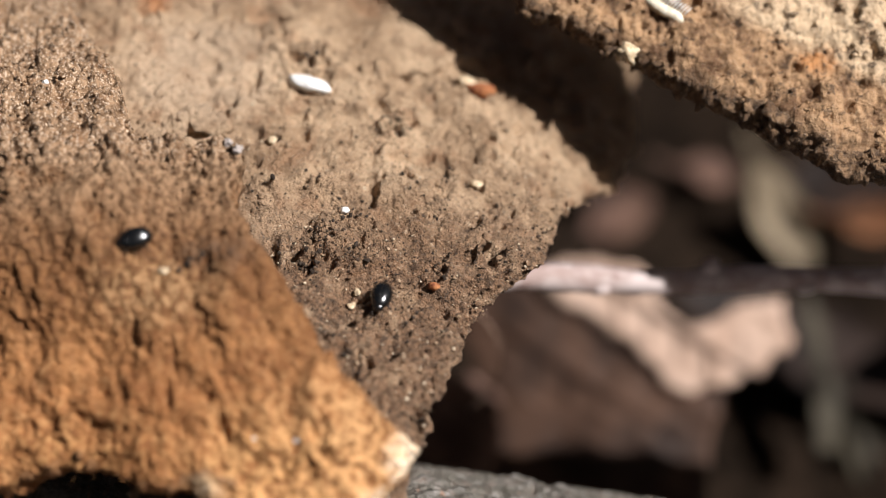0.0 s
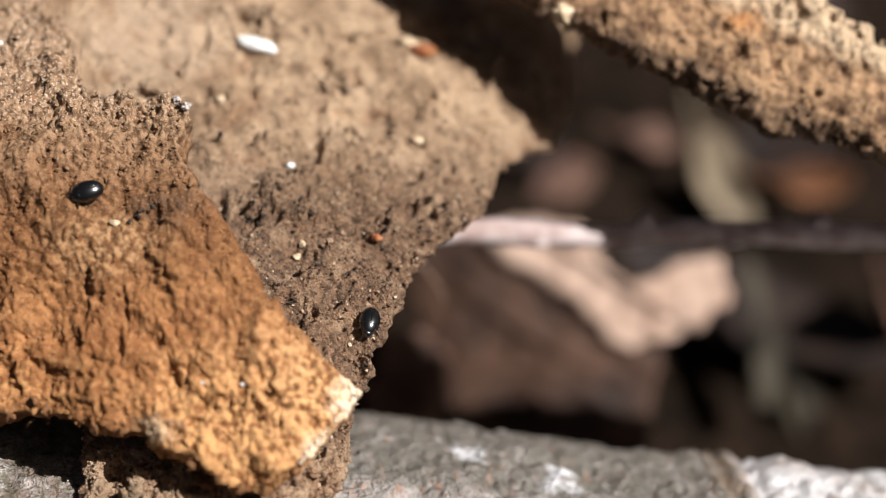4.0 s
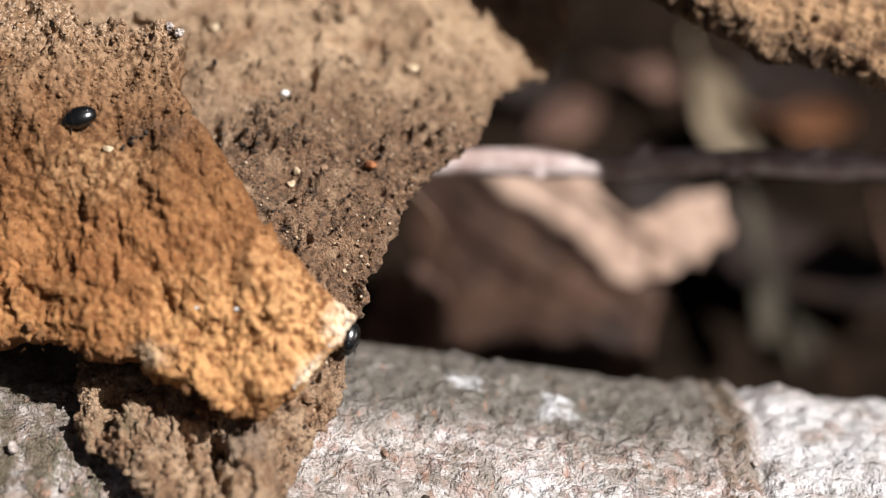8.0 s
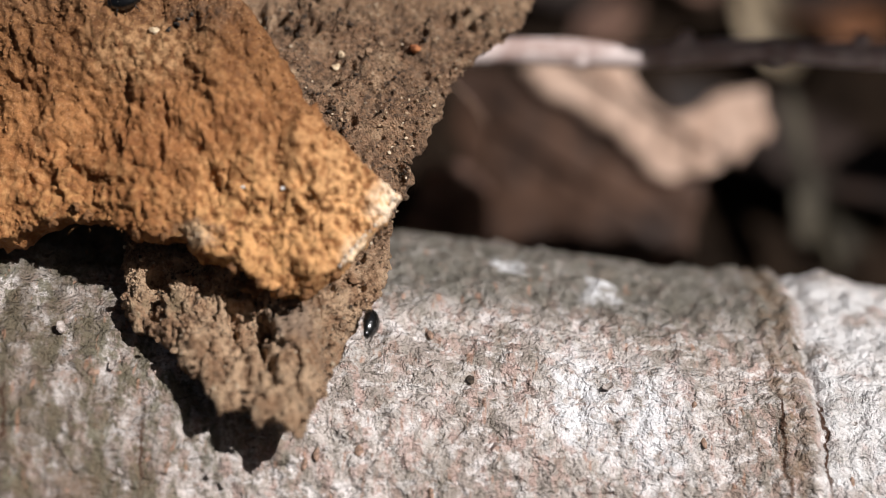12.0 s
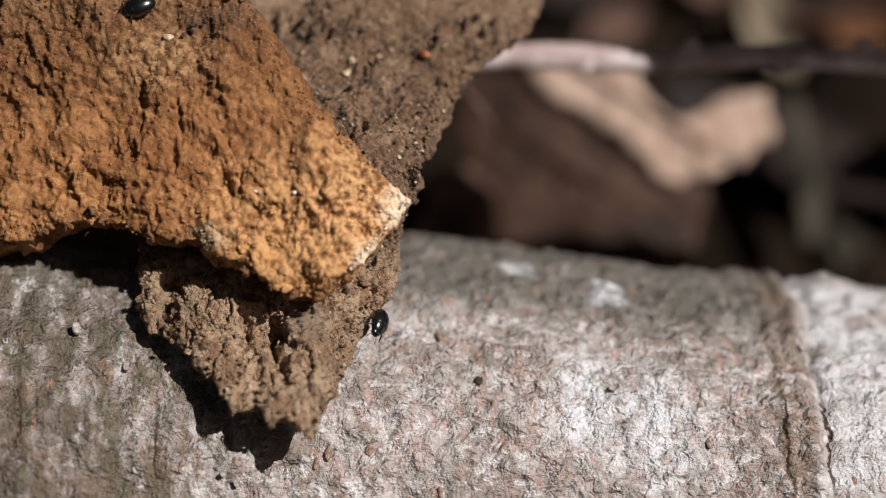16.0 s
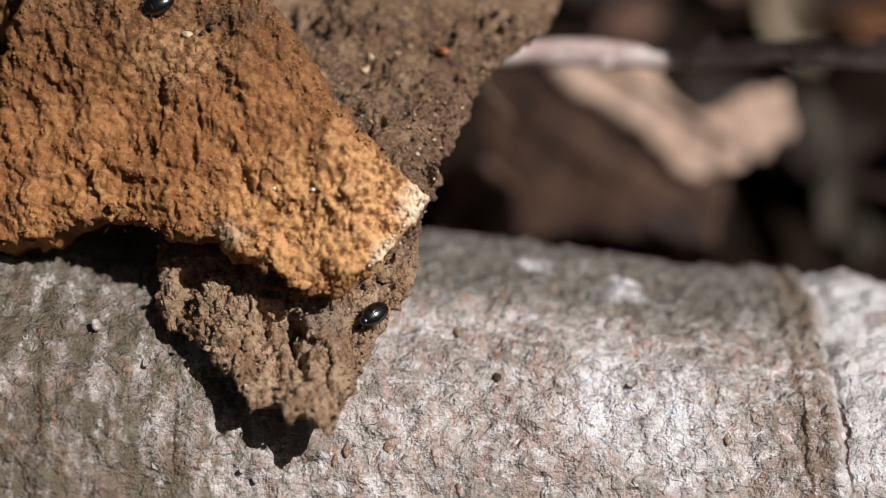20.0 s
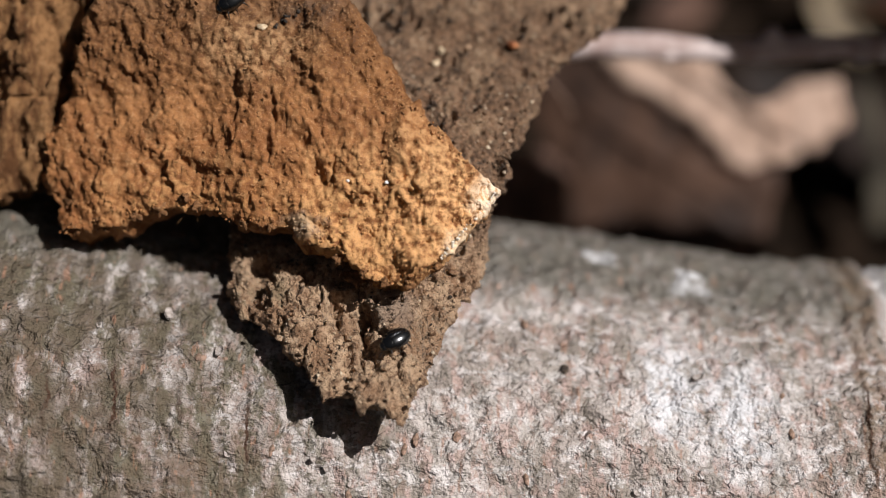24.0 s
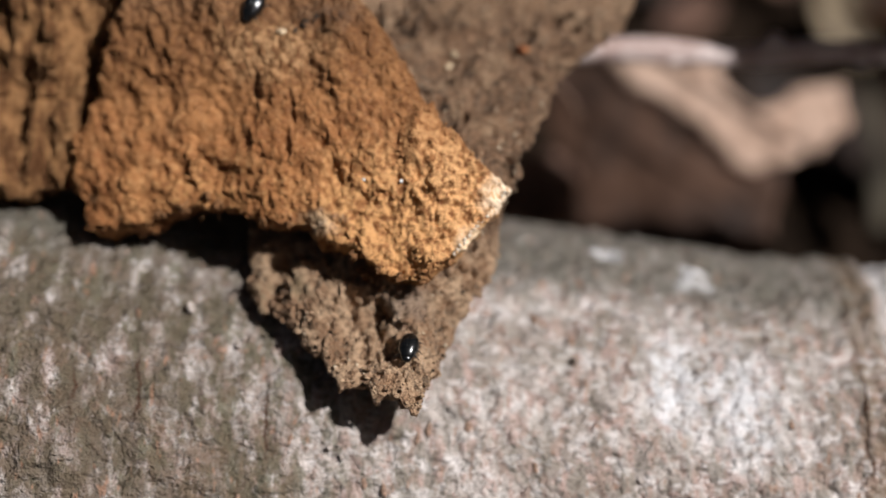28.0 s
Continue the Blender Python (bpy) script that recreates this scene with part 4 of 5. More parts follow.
tagged(part("grit", crumbs_mesh("grit", FLAKE_LINE, flake_face, flake_relief, 2200, (0.06, 0.26), ORANGE, 123, 0.1, 0, lambda x, z: (z > -1) * np.clip((z + 1) / 5, 0.1, 1)), orange_flake, "grey-brown weathered crumbs"), kind="stuff")


tagged(part("sand", crumbs_mesh("sand", FLAKE_LINE, flake_face, flake_relief, 1500, (0.04, 0.13), ORANGE, 124, 0.0, 0, lambda x, z: (z < 4) * 1.0), orange_flake, "fine orange bark sand"), kind="stuff")


def nodule(parent, name, face, x, z, size, material, seed, lift=0.3):
    P, N = face_frame(face, np.array([float(x)]), np.array([float(z)]))
    at = P[0] + N[0] * lift
    me = blob(name, size, size * 0.85, size * 0.9, material, seed, 0.75, 0.6, 18, 14)
    return part(name, me, parent, "", Matrix.Translation(Vector(at) * MM))


rnd = random.Random(11)
for k, (x, z, s) in enumerate(((-12.2, -20.4, 0.42), (-14.2, -19.4, 0.5), (-10.6, -21.1, 0.45), (-8.6, -21.3, 0.5), (-16.2, -18.0, 0.45), (-6.5, -19.9, 0.4), (-19.5, -17.0, 0.4), (-21.6, -16.8, 0.45), (-25.6, -15.6, 0.5), (-28.6, -15.8, 0.7), (-30.4, -16.3, 0.6), (-33.2, -16.9, 0.7), (-35.3, -17.2, 0.75), (-35.9, -15.4, 0.6), (-36.7, -12.6, 0.5), (-26.4, -14.9, 0.5))):
    nodule(orange_flake, "nodule", flake_face, x, z, s * 0.75, ORANGE, 200 + k, -0.4)

# edges out of view are stretched to shade the slab and leaf behind
TOP_LINE = [(-2.0, 33.2), (2.8, 23.8), (5.8, 21.0), (7.8, 19.4), (10.0, 18.3), (14.4, 15.9), (18.4, 13.2), (23.2, 11.0), (27.5, 8.7), (31.0, 6.9), (34.8, 6.0), (40.0, 4.1), (45.4, 1.7), (54.0, -2.1), (67.1, -7.3), (84.8, -13.8), (82.3, 4.1), (65.2, 9.2), (53.8, 11.2), (46.7, 11.6), (40.2, 13.0), (36, 17.2), (35.5, 22), (34, 34)]


def top_relief(x, z, q, sd):
    h = 0.9 * fbm(q, 5.0, 3, 0.55, 41) + 0.35 * fbm(q, 1.6, 4, 0.6, 42) + 0.5 * lumps(q, 1.2, 4, 45) + broken(x, z, 2.6, 74, 0.4, 0.15) + broken(x, z, 0.75, 77, 0.25, 0.1)
    return h + pits(q, 1.0, 0.7, 44, 0.42)


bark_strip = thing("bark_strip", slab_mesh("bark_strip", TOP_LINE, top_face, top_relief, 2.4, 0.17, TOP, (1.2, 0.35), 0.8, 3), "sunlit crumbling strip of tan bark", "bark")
tagged(part("dust", crumbs_mesh("dust", TOP_LINE, top_face, top_relief, 900, (0.08, 0.4), TOP, 131, 0.1, 0, lambda x, z: (x < 46) * np.clip(0.4 + fbm(pts(x, z), 2.5, 2, 0.5, 94), 0.08, 1)), bark_strip, "brown crumbs"), kind="stuff")
tagged(part("rubble", crumbs_mesh("rubble", TOP_LINE, top_face, top_relief, 800, (0.10, 0.4), TOP, 132, -0.1, 0.9, lambda x, z: (x < 48) * 1.0), bark_strip, "crumbs along the broken edge"), kind="stuff")
for k in range(30):
    f = k / 29
    x = 7 + 38 * f + rnd.uniform(-0.6, 0.6)
    z = 18.9 - 0.465 * (x - 7) + rnd.uniform(0.2, 1.1)
    nodule(bark_strip, "nodule", top_face, x, z, rnd.uniform(0.4, 0.95), TOP, 240 + k, rnd.uniform(-1.4, 0.0))
nodule(bark_strip, "pale_lump", top_face, 14.6, 15.4, 0.75, PALE, 290, 0.3)

LEFT_LINE = [(-60.0, 20.0), (-38.0, 20.0), (-35.0, 8.0), (-35.3, 0.1), (-36.9, -6.0), (-37.5, -12.1), (-39.1, -14.8), (-42.2, -15.2), (-49.4, -16.3), (-61.7, -15.2)]


def left_relief(x, z, q, sd):
    folds = ridged(np.stack([x * 1.0, 0 * x, z * 0.22], -1), 4.2, 2, 51)
    return 1.0 * folds + 0.6 * fbm(q, 1.8, 4, 0.6, 52) + 0.5 * lumps(q, 1.3, 3, 53) + broken(x * 1.3, z * 0.6, 2.4, 54, 0.7, 0.2)


thing("bark_slab", slab_mesh("bark_slab", LEFT_LINE, left_face, left_relief, 4.0, 0.25, BROWN, (1.2, 0.35), 0.6, 4), "folded brown bark slab beside the orange flake", "bark")

# ---- beetles ----
def dome(name, half_len, half_wid, high, cut_front, cut_back, material, side=0, flat=0.25, groove=0.0):
    """A shell part along x: an egg-shaped dome between two cross-cuts; side 1 or -1 keeps one half."""
    nu, nv = 28, 20
    x = np.linspace(-cut_back, cut_front, nu)
    a = np.linspace(0, math.pi, nv) if not side else (np.linspace(0.02, math.pi / 2, nv) if side > 0 else np.linspace(math.pi / 2, math.pi - 0.02, nv))
    Xg, A = np.meshgrid(x, a, indexing="ij")
    w = np.sqrt(np.clip(1 - Xg ** 2, 0, 1))
    y = half_wid * w * np.cos(A) * 1.0
    z = high * w * np.sin(A) ** 0.8
    if side:
        y = y + side * 0.008
    up = np.stack([Xg * half_len, y, z], -1)
    dn = np.stack([Xg * half_len, y * 0.96, -flat * high * w * np.abs(np.sin(A)) ** 0.6], -1)
    co = np.concatenate([up.reshape(-1, 3), dn.reshape(-1, 3)])
    i, j = np.meshgrid(np.arange(nu - 1), np.arange(nv - 1), indexing="ij")
    p = (i * nv + j).ravel()
    q1 = np.stack([p, p + 1, p + nv + 1, p + nv], -1)
    o = nu * nv
    faces = [q1[:, ::-1], q1 + o]
    rim = [np.arange(nu) * nv, np.arange(nu) * nv + nv - 1]
    for k, r in enumerate(rim):
        f = np.stack([r[:-1], r[1:], r[1:] + o, r[:-1] + o], -1)
        faces.append(f if k else f[:, ::-1])
    for k, r in enumerate((np.arange(nv), (nu - 1) * nv + np.arange(nv))):
        f = np.stack([r[:-1], r[1:], r[1:] + o, r[:-1] + o], -1)
        faces.append(f[:, ::-1] if k else f)
    return mesh_from(name, co, np.concatenate(faces), material)


def build_beetle(label, size):
    """Head towards +x, back towards +z, feet at z = 0; about 2.9 mm long."""
    ob = new("beetle")
    ob.scale = (size, size, size)
    tagged(ob, label, "beetle", "shiny black beetles")
    lift = pose(0, 0, 0.42 * MM)
    for side in (1, -1):
        part("wing_case", dome("wing_case", 1.42, 0.90, 0.82, 0.36, 0.985, SHELL, side), ob, "glossy black wing case", lift)
    part("abdomen", dome("abdomen", 1.34, 0.80, 0.30, 0.6, 0.98, LEG), ob, "", lift @ pose(0, 0, -0.02 * MM))
    part("thorax_shield", dome("thorax_shield", 1.40, 0.885, 0.80, 0.86, -0.385, SHELL), ob, "", lift)
    head = part("head", dome("head", 0.40, 0.46, 0.40, 0.95, 0.7, SHELL), ob, "", lift @ pose(1.16 * MM, 0, -0.06 * MM, 0, 14))
    for side in (1, -1):
        part("eye", blob("eye", 0.09, 0.06, 0.09, SHELL, 3, 0.02, None, 10, 8), head, "", pose(0.12 * MM, side * 0.33 * MM, 0.14 * MM))
        path = [(0.25, side * 0.22, 0.05), (0.42, side * 0.36, 0.10), (0.58, side * 0.46, 0.08), (0.78, side * 0.52, 0.02), (0.95, side * 0.56, -0.04)]
        part("antenna", tube("antenna", path, [0.02, 0.018, 0.02, 0.035, 0.045], LEG, 6), head)
    for k, (x, fx) in enumerate(((0.75, 1.05), (0.15, 0.2), (-0.4, -0.85))):
        for side in (1, -1):
            path = [(x, side * 0.35, -0.05), (x + (fx - x) * 0.4, side * 0.75, 0.05), (x + (fx - x) * 0.8, side * 1.0, -0.22), (fx, side * 1.12, -0.40), (fx + 0.12, side * 1.22, -0.41)]
            leg = part("leg", tube("leg", path, [0.07, 0.075, 0.05, 0.03, 0.02], LEG, 7), ob, "", lift)
            leg["swing"] = side * (1 if k % 2 else -1)
    return ob


def on_face(face, x, z, lift=0.0):
    """A pose on a face: its z axis along the outward normal, x axis up the picture's x."""
    e = 0.6
    y = float(face(x, z))
    nx = (float(face(x + e, z)) - float(face(x - e, z))) / (2 * e)
    nz = (float(face(x, z + e)) - float(face(x, z - e))) / (2 * e)
    n = Vector((nx, -1, nz)).normalized()
    right = (Vector((1, 0, 0)) - n * n.x).normalized()
    up = n.cross(right)
    m = Matrix((right, up, n)).transposed().to_4x4()
    m.translation = (Vector((x, y, z)) + n * lift) * MM
    return m


def bed(relief, face, x, z, r=0.8):
    """How high the rough relief stands under a small thing."""
    u = np.linspace(0, 2 * math.pi, 12, endpoint=False)
    px = np.concatenate([[x], x + r * np.cos(u), x + 0.5 * r * np.cos(u)])
    pz = np.concatenate([[z], z + r * np.sin(u), z + 0.5 * r * np.sin(u)])
    P, _ = face_frame(face, px, pz)
    h = relief(px, pz, P, np.full(px.shape, 5.0))
    return float(h.mean() + 0.7 * h.std())


# ---- crumbs, larvae and litter ----
larva = thing("white_larva", blob("white_larva", 1.75, 0.62, 0.6, WHITE, 5, 0.12, 0.45, 28, 20), "chalk-white oval pupa lying on the bark slab", "pupa", m=BASE @ on_face(sheet_face, -10.9, 12.7, 0.5 + bed(sheet_relief, sheet_face, -10.9, 12.7)) @ pose(0, 0, 0, 0, 0, -17))


RELIEF = {sheet_face: sheet_relief, flake_face: flake_relief, top_face: top_relief}


def crumb(name, face, x, z, size, material, label, seed, lift=None, turn=0):
    me = blob(name, size[0], size[1], size[2], material, seed, 0.35, 0.8, 14, 10)
    return thing(name, me, label, "crumb", m=BASE @ on_face(face, x, z, size[2] * 0.5 + bed(RELIEF[face], face, x, z, size[0])) @ pose(0, 0, 0, 0, 0, turn))


crumb("rust_chip", sheet_face, 3.2, 13.2, (1.2, 0.6, 0.6), RUST, "rust-orange wood chip on the bark slab", 3)
crumb("pale_chip", sheet_face, 1.9, 13.9, (0.7, 0.55, 0.5), PALE, "pale greenish wood chip beside a rust chip", 4)
crumb("white_egg", sheet_face, -7.7, 2.7, (0.33, 0.33, 0.33), WHITE, "tiny round white egg on the bark slab", 5)
crumb("pale_grain", sheet_face, -6.5, -3.2, (0.3, 0.3, 0.28), PALE, "tiny pale grain on damp bark", 6)
crumb("pale_grain", sheet_face, -6.9, -4.0, (0.34, 0.3, 0.22), PALE, "tan grain on damp bark", 7)
crumb("rust_grain", sheet_face, -0.7, -2.8, (0.42, 0.36, 0.3), RUST, "small rust-red grain on damp bark", 8)

twig_path = [(-20 + 4.6 * k, 192 + 0.35 * k + 0.3 * math.sin(k), -2.4 - 0.03 * k + 0.25 * math.sin(k * 1.3)) for k in range(22)]
twig = tagged(new("twig"), "thin pale weathered twig lying behind the bark", "twig")
twig.matrix_world = BASE
part("stem", tube("stem", twig_path, [1.25 + 0.12 * math.sin(k * 2.1) - 0.012 * k for k in range(22)], TWIG, 16, 2, 0.10), twig)
for k, (x, s) in enumerate(((13.5, 0.5), (22.8, 0.6), (31, 0.45), (38.5, 0.5))):
    part("knot", blob("knot", 0.9, s, s * 1.2, TWIG, k, 0.3), twig, "", pose(x * MM, (193.0 + 0.076 * (x + 20) * 0.5) * MM, (-1.6 if k % 2 else -3.4) * MM))


def leaf_mesh(name, length, width, curl, bend, material, seed, nu=26, nv=14):
    """A dry leaf with its stalk end at -x: pointed oval, curled across and bent along, a raised midrib and real thickness."""
    u, v = np.meshgrid(np.linspace(-1, 1, nu), np.linspace(-1, 1, nv), indexing="ij")
    half = width / 2 * (1 - np.abs(u) ** 2.2) ** 0.8 * (1 + 0.03 * np.sin(u * 9 + seed)) + 0.3
    a = v * curl
    r = half / max(curl, 0.05)
    x = u * length / 2
    y = r * np.sin(a)
    z = r * (1 - np.cos(a)) + bend * u ** 2 * length * 0.5 + 0.8 * fbm(np.stack([x, v * half, 0 * x], -1), 9.0, 3, 0.5, seed)
    z = z + 0.35 * np.exp(-(v / 0.06) ** 2) + 0.18 * np.sin(u * 26 + np.abs(v) * 5) * (1 - np.abs(v))
    top = np.stack([x, y, z + 0.12], -1).reshape(-1, 3)
    low = np.stack([x, y, z - 0.12], -1).reshape(-1, 3)
    i, j = np.meshgrid(np.arange(nu - 1), np.arange(nv - 1), indexing="ij")
    p = (i * nv + j).ravel()
    q = np.stack([p, p + nv, p + nv + 1, p + 1], -1)
    o = nu * nv
    faces = [q, q[:, ::-1] + o]
    for r0, flip in ((np.arange(nu) * nv, 0), (np.arange(nu) * nv + nv - 1, 1), (np.arange(nv), 1), ((nu - 1) * nv + np.arange(nv), 0)):
        f = np.stack([r0[:-1], r0[1:], r0[1:] + o, r0[:-1] + o], -1)
        faces.append(f[:, ::-1] if flip else f)
    return mesh_from(name, np.concatenate([top, low]), np.concatenate(faces), material)


def leaf(at, turn, length, width, curl, bend, material, label, seed):
    ob = new("dead_leaf")
    ob.matrix_world = BASE @ pose(*(c * MM for c in at), *turn)
    tagged(ob, label, "leaf", "leaf litter")
    part("blade", leaf_mesh("blade", length, width, curl, bend, material, seed), ob)
    us = np.linspace(-1, 0.9, 16)
    part("midrib", tube("midrib", [(u * length / 2, 0, bend * u * u * length * 0.5 + 0.35) for u in us], [0.4 - 0.012 * k for k in range(16)], material, 8, seed), ob)
    part("stalk", tube("stalk", [(-length / 2 - 0.9 * k, 0.25 * k * k * 0.1, bend * length * 0.5 + 0.35 + 0.1 * k) for k in range(6)], [0.42, 0.36, 0.34, 0.34, 0.36, 0.45], material, 8, seed), ob)
    return ob



def torn_leaf(line, face, wave, material, label, seed):
    """A large torn piece of a dead leaf, wavy and thin, with a few raised veins."""
    def skin(x, z, q, sd):
        vein = np.exp(-(((x + 1.6 * z) / 5.5 - np.round((x + 1.6 * z) / 5.5)) / 0.05) ** 2)
        return wave * fbm(q, 9.0, 3, 0.5, seed) + 0.25 * vein
    ob = tagged(new("dead_leaf"), label, "leaf", "leaf litter")
    ob.matrix_world = BASE
    part("blade", slab_mesh("blade", line, face, skin, 0.4, 0.35, material, (1.0, 0.4), 0.1, seed, 2, 0.1), ob)
    a = np.array(line, float)
    mid, d = a.mean(0), np.array([0.85, -0.53])
    run = np.linspace(-0.38, 0.38, 12) * (a[:, 0].max() - a[:, 0].min())
    rib = mid + run[:, None] * d
    part("midrib", tube("midrib", np.stack([rib[:, 0], face(rib[:, 0], rib[:, 1]) - 0.5, rib[:, 1]], -1), np.linspace(0.45, 0.2, 12), material, 8, seed), ob)
    for k in (2, 4, 6, 8):
        for side in (1, -1):
            v = rib[k] + np.linspace(0, 3.2, 6)[:, None] * np.array([0.5 * d[0] - side * 0.85 * d[1], 0.5 * d[1] + side * 0.85 * d[0]])
            v = v[outline_distance(v[:, 0], v[:, 1], line) > 0.3]
            if len(v) > 2:
                part("vein", tube("vein", np.stack([v[:, 0], face(v[:, 0], v[:, 1]) - 0.4, v[:, 1]], -1), 0.16, material, 6, seed), ob)
    return ob


# one leaf in two pieces: sunlit part tan, shaded part painted dark brown
torn_leaf([(9.5, -2.6), (15, -1.2), (20.6, -2.2), (22.4, -5.6), (24.6, -8.1), (27.6, -7.6), (30.9, -5.4), (34.6, -5.2), (36.0, -8.6), (33.2, -11.9), (28.6, -14.0), (24.7, -14.6), (21.0, -11.2), (15.8, -7.6), (11.7, -5.4)],
          lambda x, z: 234 + 0.2 * (z + 8) + 0.004 * (x - 22) ** 2 - 0.12 * (x - 22), 0.7, LEAF_TAN, "pale tan sunlit part of the dead leaf behind the log", 1)
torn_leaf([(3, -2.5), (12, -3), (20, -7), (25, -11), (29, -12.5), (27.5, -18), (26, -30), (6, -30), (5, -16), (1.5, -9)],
          lambda x, z: 235.2 + 0.2 * (z + 8) + 0.004 * (x - 22) ** 2 - 0.12 * (x - 22), 0.7, LEAF_SHADE, "broad shaded part of the dead leaf, its shade painted dark brown", 7)
torn_leaf([(-1, -13), (3, -12.5), (5.5, -15), (5, -22), (1, -26), (-3, -20)], lambda x, z: 228 + 0.3 * (z + 16) + 0 * x, 0.8, LEAF_PINK, "pinkish-brown scrap of dead leaf behind the log", 12)
torn_leaf([(39.5, -4), (41.5, -5), (43.5, -14), (43.5, -22), (41, -22), (40.5, -13)], lambda x, z: 250 + 0.3 * (z + 16) + 0.1 * (x - 40) ** 2, 0.5, LEAF_DARK, "narrow olive dead leaf standing in the litter", 4)
leaf((52, 272, 3.5), (60, 0, -20), 9, 5, 0.6, 0.1, LEAF_RUST, "small rust-brown scrap of dead leaf", 9)
leaf((33, 285, 9), (60, 10, 15), 7, 4, 0.6, 0.1, LEAF_BROWN, "brown scrap of dead leaf", 10)
leaf((56, 255, -12), (70, 20, 70), 20, 8, 0.6, 0.1, LEAF_BROWN, "narrow brown dead leaf", 11)
leaf((41, 277, 4), (75, 62, 0), 14, 6.5, 0.6, 0.1, LEAF_OLIVE, "small olive dry leaf on the ground", 2)
leaf((22, 280, 4), (70, -30, 0), 9, 6, 0.7, 0.1, LEAF_BROWN, "small brown dead leaf on the ground", 3)
leaf((47, 256, -23), (60, 70, 0), 10, 5, 0.8, 0.1, LEAF_DARK, "small olive-brown dead leaf", 4)


def build_litter():
    cos, faces, total = [], [], 0
    for k in range(260):
        x, y = rnd.uniform(-260, 260), rnd.uniform(110, 520)
        me = leaf_mesh("litter_piece", rnd.uniform(14, 40), rnd.uniform(8, 20), rnd.uniform(0.3, 1.1), rnd.uniform(-0.1, 0.2), LEAF_BROWN, k, 10, 6)
        m = pose(x * MM, y * MM, rnd.uniform(0, 6) * MM, rnd.uniform(-30, 30), rnd.uniform(-30, 30), rnd.uniform(0, 360))
        c = np.empty(len(me.vertices) * 3)
        me.vertices.foreach_get("co", c)
        c = c.reshape(-1, 3) @ np.array(m.to_3x3()).T + np.array(m.translation)
        f = np.empty(len(me.loops), int)
        me.loops.foreach_get("vertex_index", f)
        cos.append(c / MM), faces.append(f.reshape(-1, 4) + total)
        total += len(c)
        bpy.data.meshes.remove(me)
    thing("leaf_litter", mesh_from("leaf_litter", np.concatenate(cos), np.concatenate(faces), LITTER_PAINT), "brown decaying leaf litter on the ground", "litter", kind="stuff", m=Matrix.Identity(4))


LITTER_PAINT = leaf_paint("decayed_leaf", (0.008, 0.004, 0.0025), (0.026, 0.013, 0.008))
build_litter()


def bristly_larva():
    """A cream cylinder with a fan of white bristles along one side."""
    m = BASE @ on_face(top_face, 17.5, 19.2, 0.4 + bed(top_relief, top_face, 17.5, 19.2)) @ pose(0, 0, 0, 0, 0, -36)
    ob = new("bristly_larva")
    ob.matrix_world = m
    tagged(ob, "cream bristly larva on the sunlit bark strip", "larva")
    part("body", tube("body", [(-2.2 + 0.44 * k, 0.08 * math.sin(k), 0) for k in range(11)], [0.25, 0.42, 0.46, 0.44, 0.47, 0.44, 0.47, 0.44, 0.46, 0.40, 0.22], CREAM, 14, 3, 0.03), ob)
    for k in range(13):
        x = -1.5 + 0.27 * k
        part("bristle", tube("bristle", [(x, 0.3, 0.0), (x + 0.10, 0.75, 0.45), (x + 0.25, 1.15, 0.6 + 0.03 * (k % 3))], [0.085, 0.07, 0.03], WHITE, 6), ob)
    return ob


bristly_larva()

crumb("pale_grain", sheet_face, 2.7, 5.4, (0.5, 0.35, 0.3), PALE, "pale wood grain on the bark slab", 12)
crumb("pale_grain", sheet_face, -13.6, 8.3, (0.4, 0.35, 0.3), PALE, "tan grain on dry bark", 13)
crumb("white_chip", flake_face, -20.4, -1.5, (0.4, 0.3, 0.2), PALE, "pale triangular wood chip on the orange flake", 14)
crumb("white_grain", flake_face, -13.4, -13.5, (0.15, 0.12, 0.1), WHITE, "tiny white grain on the orange flake", 15)
crumb("white_grain", flake_face, -10.4, -13.6, (0.16, 0.13, 0.1), WHITE, "tiny white grain on the orange flake", 16)
crumb("white_grain", flake_face, -30.6, 12.0, (0.3, 0.25, 0.2), WHITE, "tiny white grain on weathered bark", 17)
for k in range(9):
    crumb("black_grain", flake_face, -18.6 + rnd.uniform(-1.4, 1.4), -0.7 + rnd.uniform(-0.8, 0.8), (rnd.uniform(0.1, 0.22), 0.12, 0.1), DARK, "black crumb of frass on the orange flake", 20 + k, None, rnd.uniform(0, 180))

# details of the flake
for k, (x, z, size) in enumerate(((-15.4, 7.3, 0.4), (-16.2, 7.8, 0.3))):
    nodule(orange_flake, "grey_lump", flake_face, x, z, size, GREY_BARK, 300 + k, 0.3)
tip = slab_mesh("torn_tip", [(-5.4, -11.4), (-3.6, -12.9), (-1.95, -14.4), (-2.7, -15.8), (-3.7, -17.2), (-4.6, -17.0), (-5.6, -14.5)], lambda x, z: flake_face(x, z) + 0.1, lambda x, z, q, sd: 0.5 * lumps(q, 0.9, 3, 303) + 0.25 * fbm(q, 0.7, 3, 0.6, 304), 1.6, 0.08, ORANGE, (0.25, 0.2), 0.25, 303, 4, 0.3)
part("torn_tip", tip, orange_flake, "paler freshly torn tip")
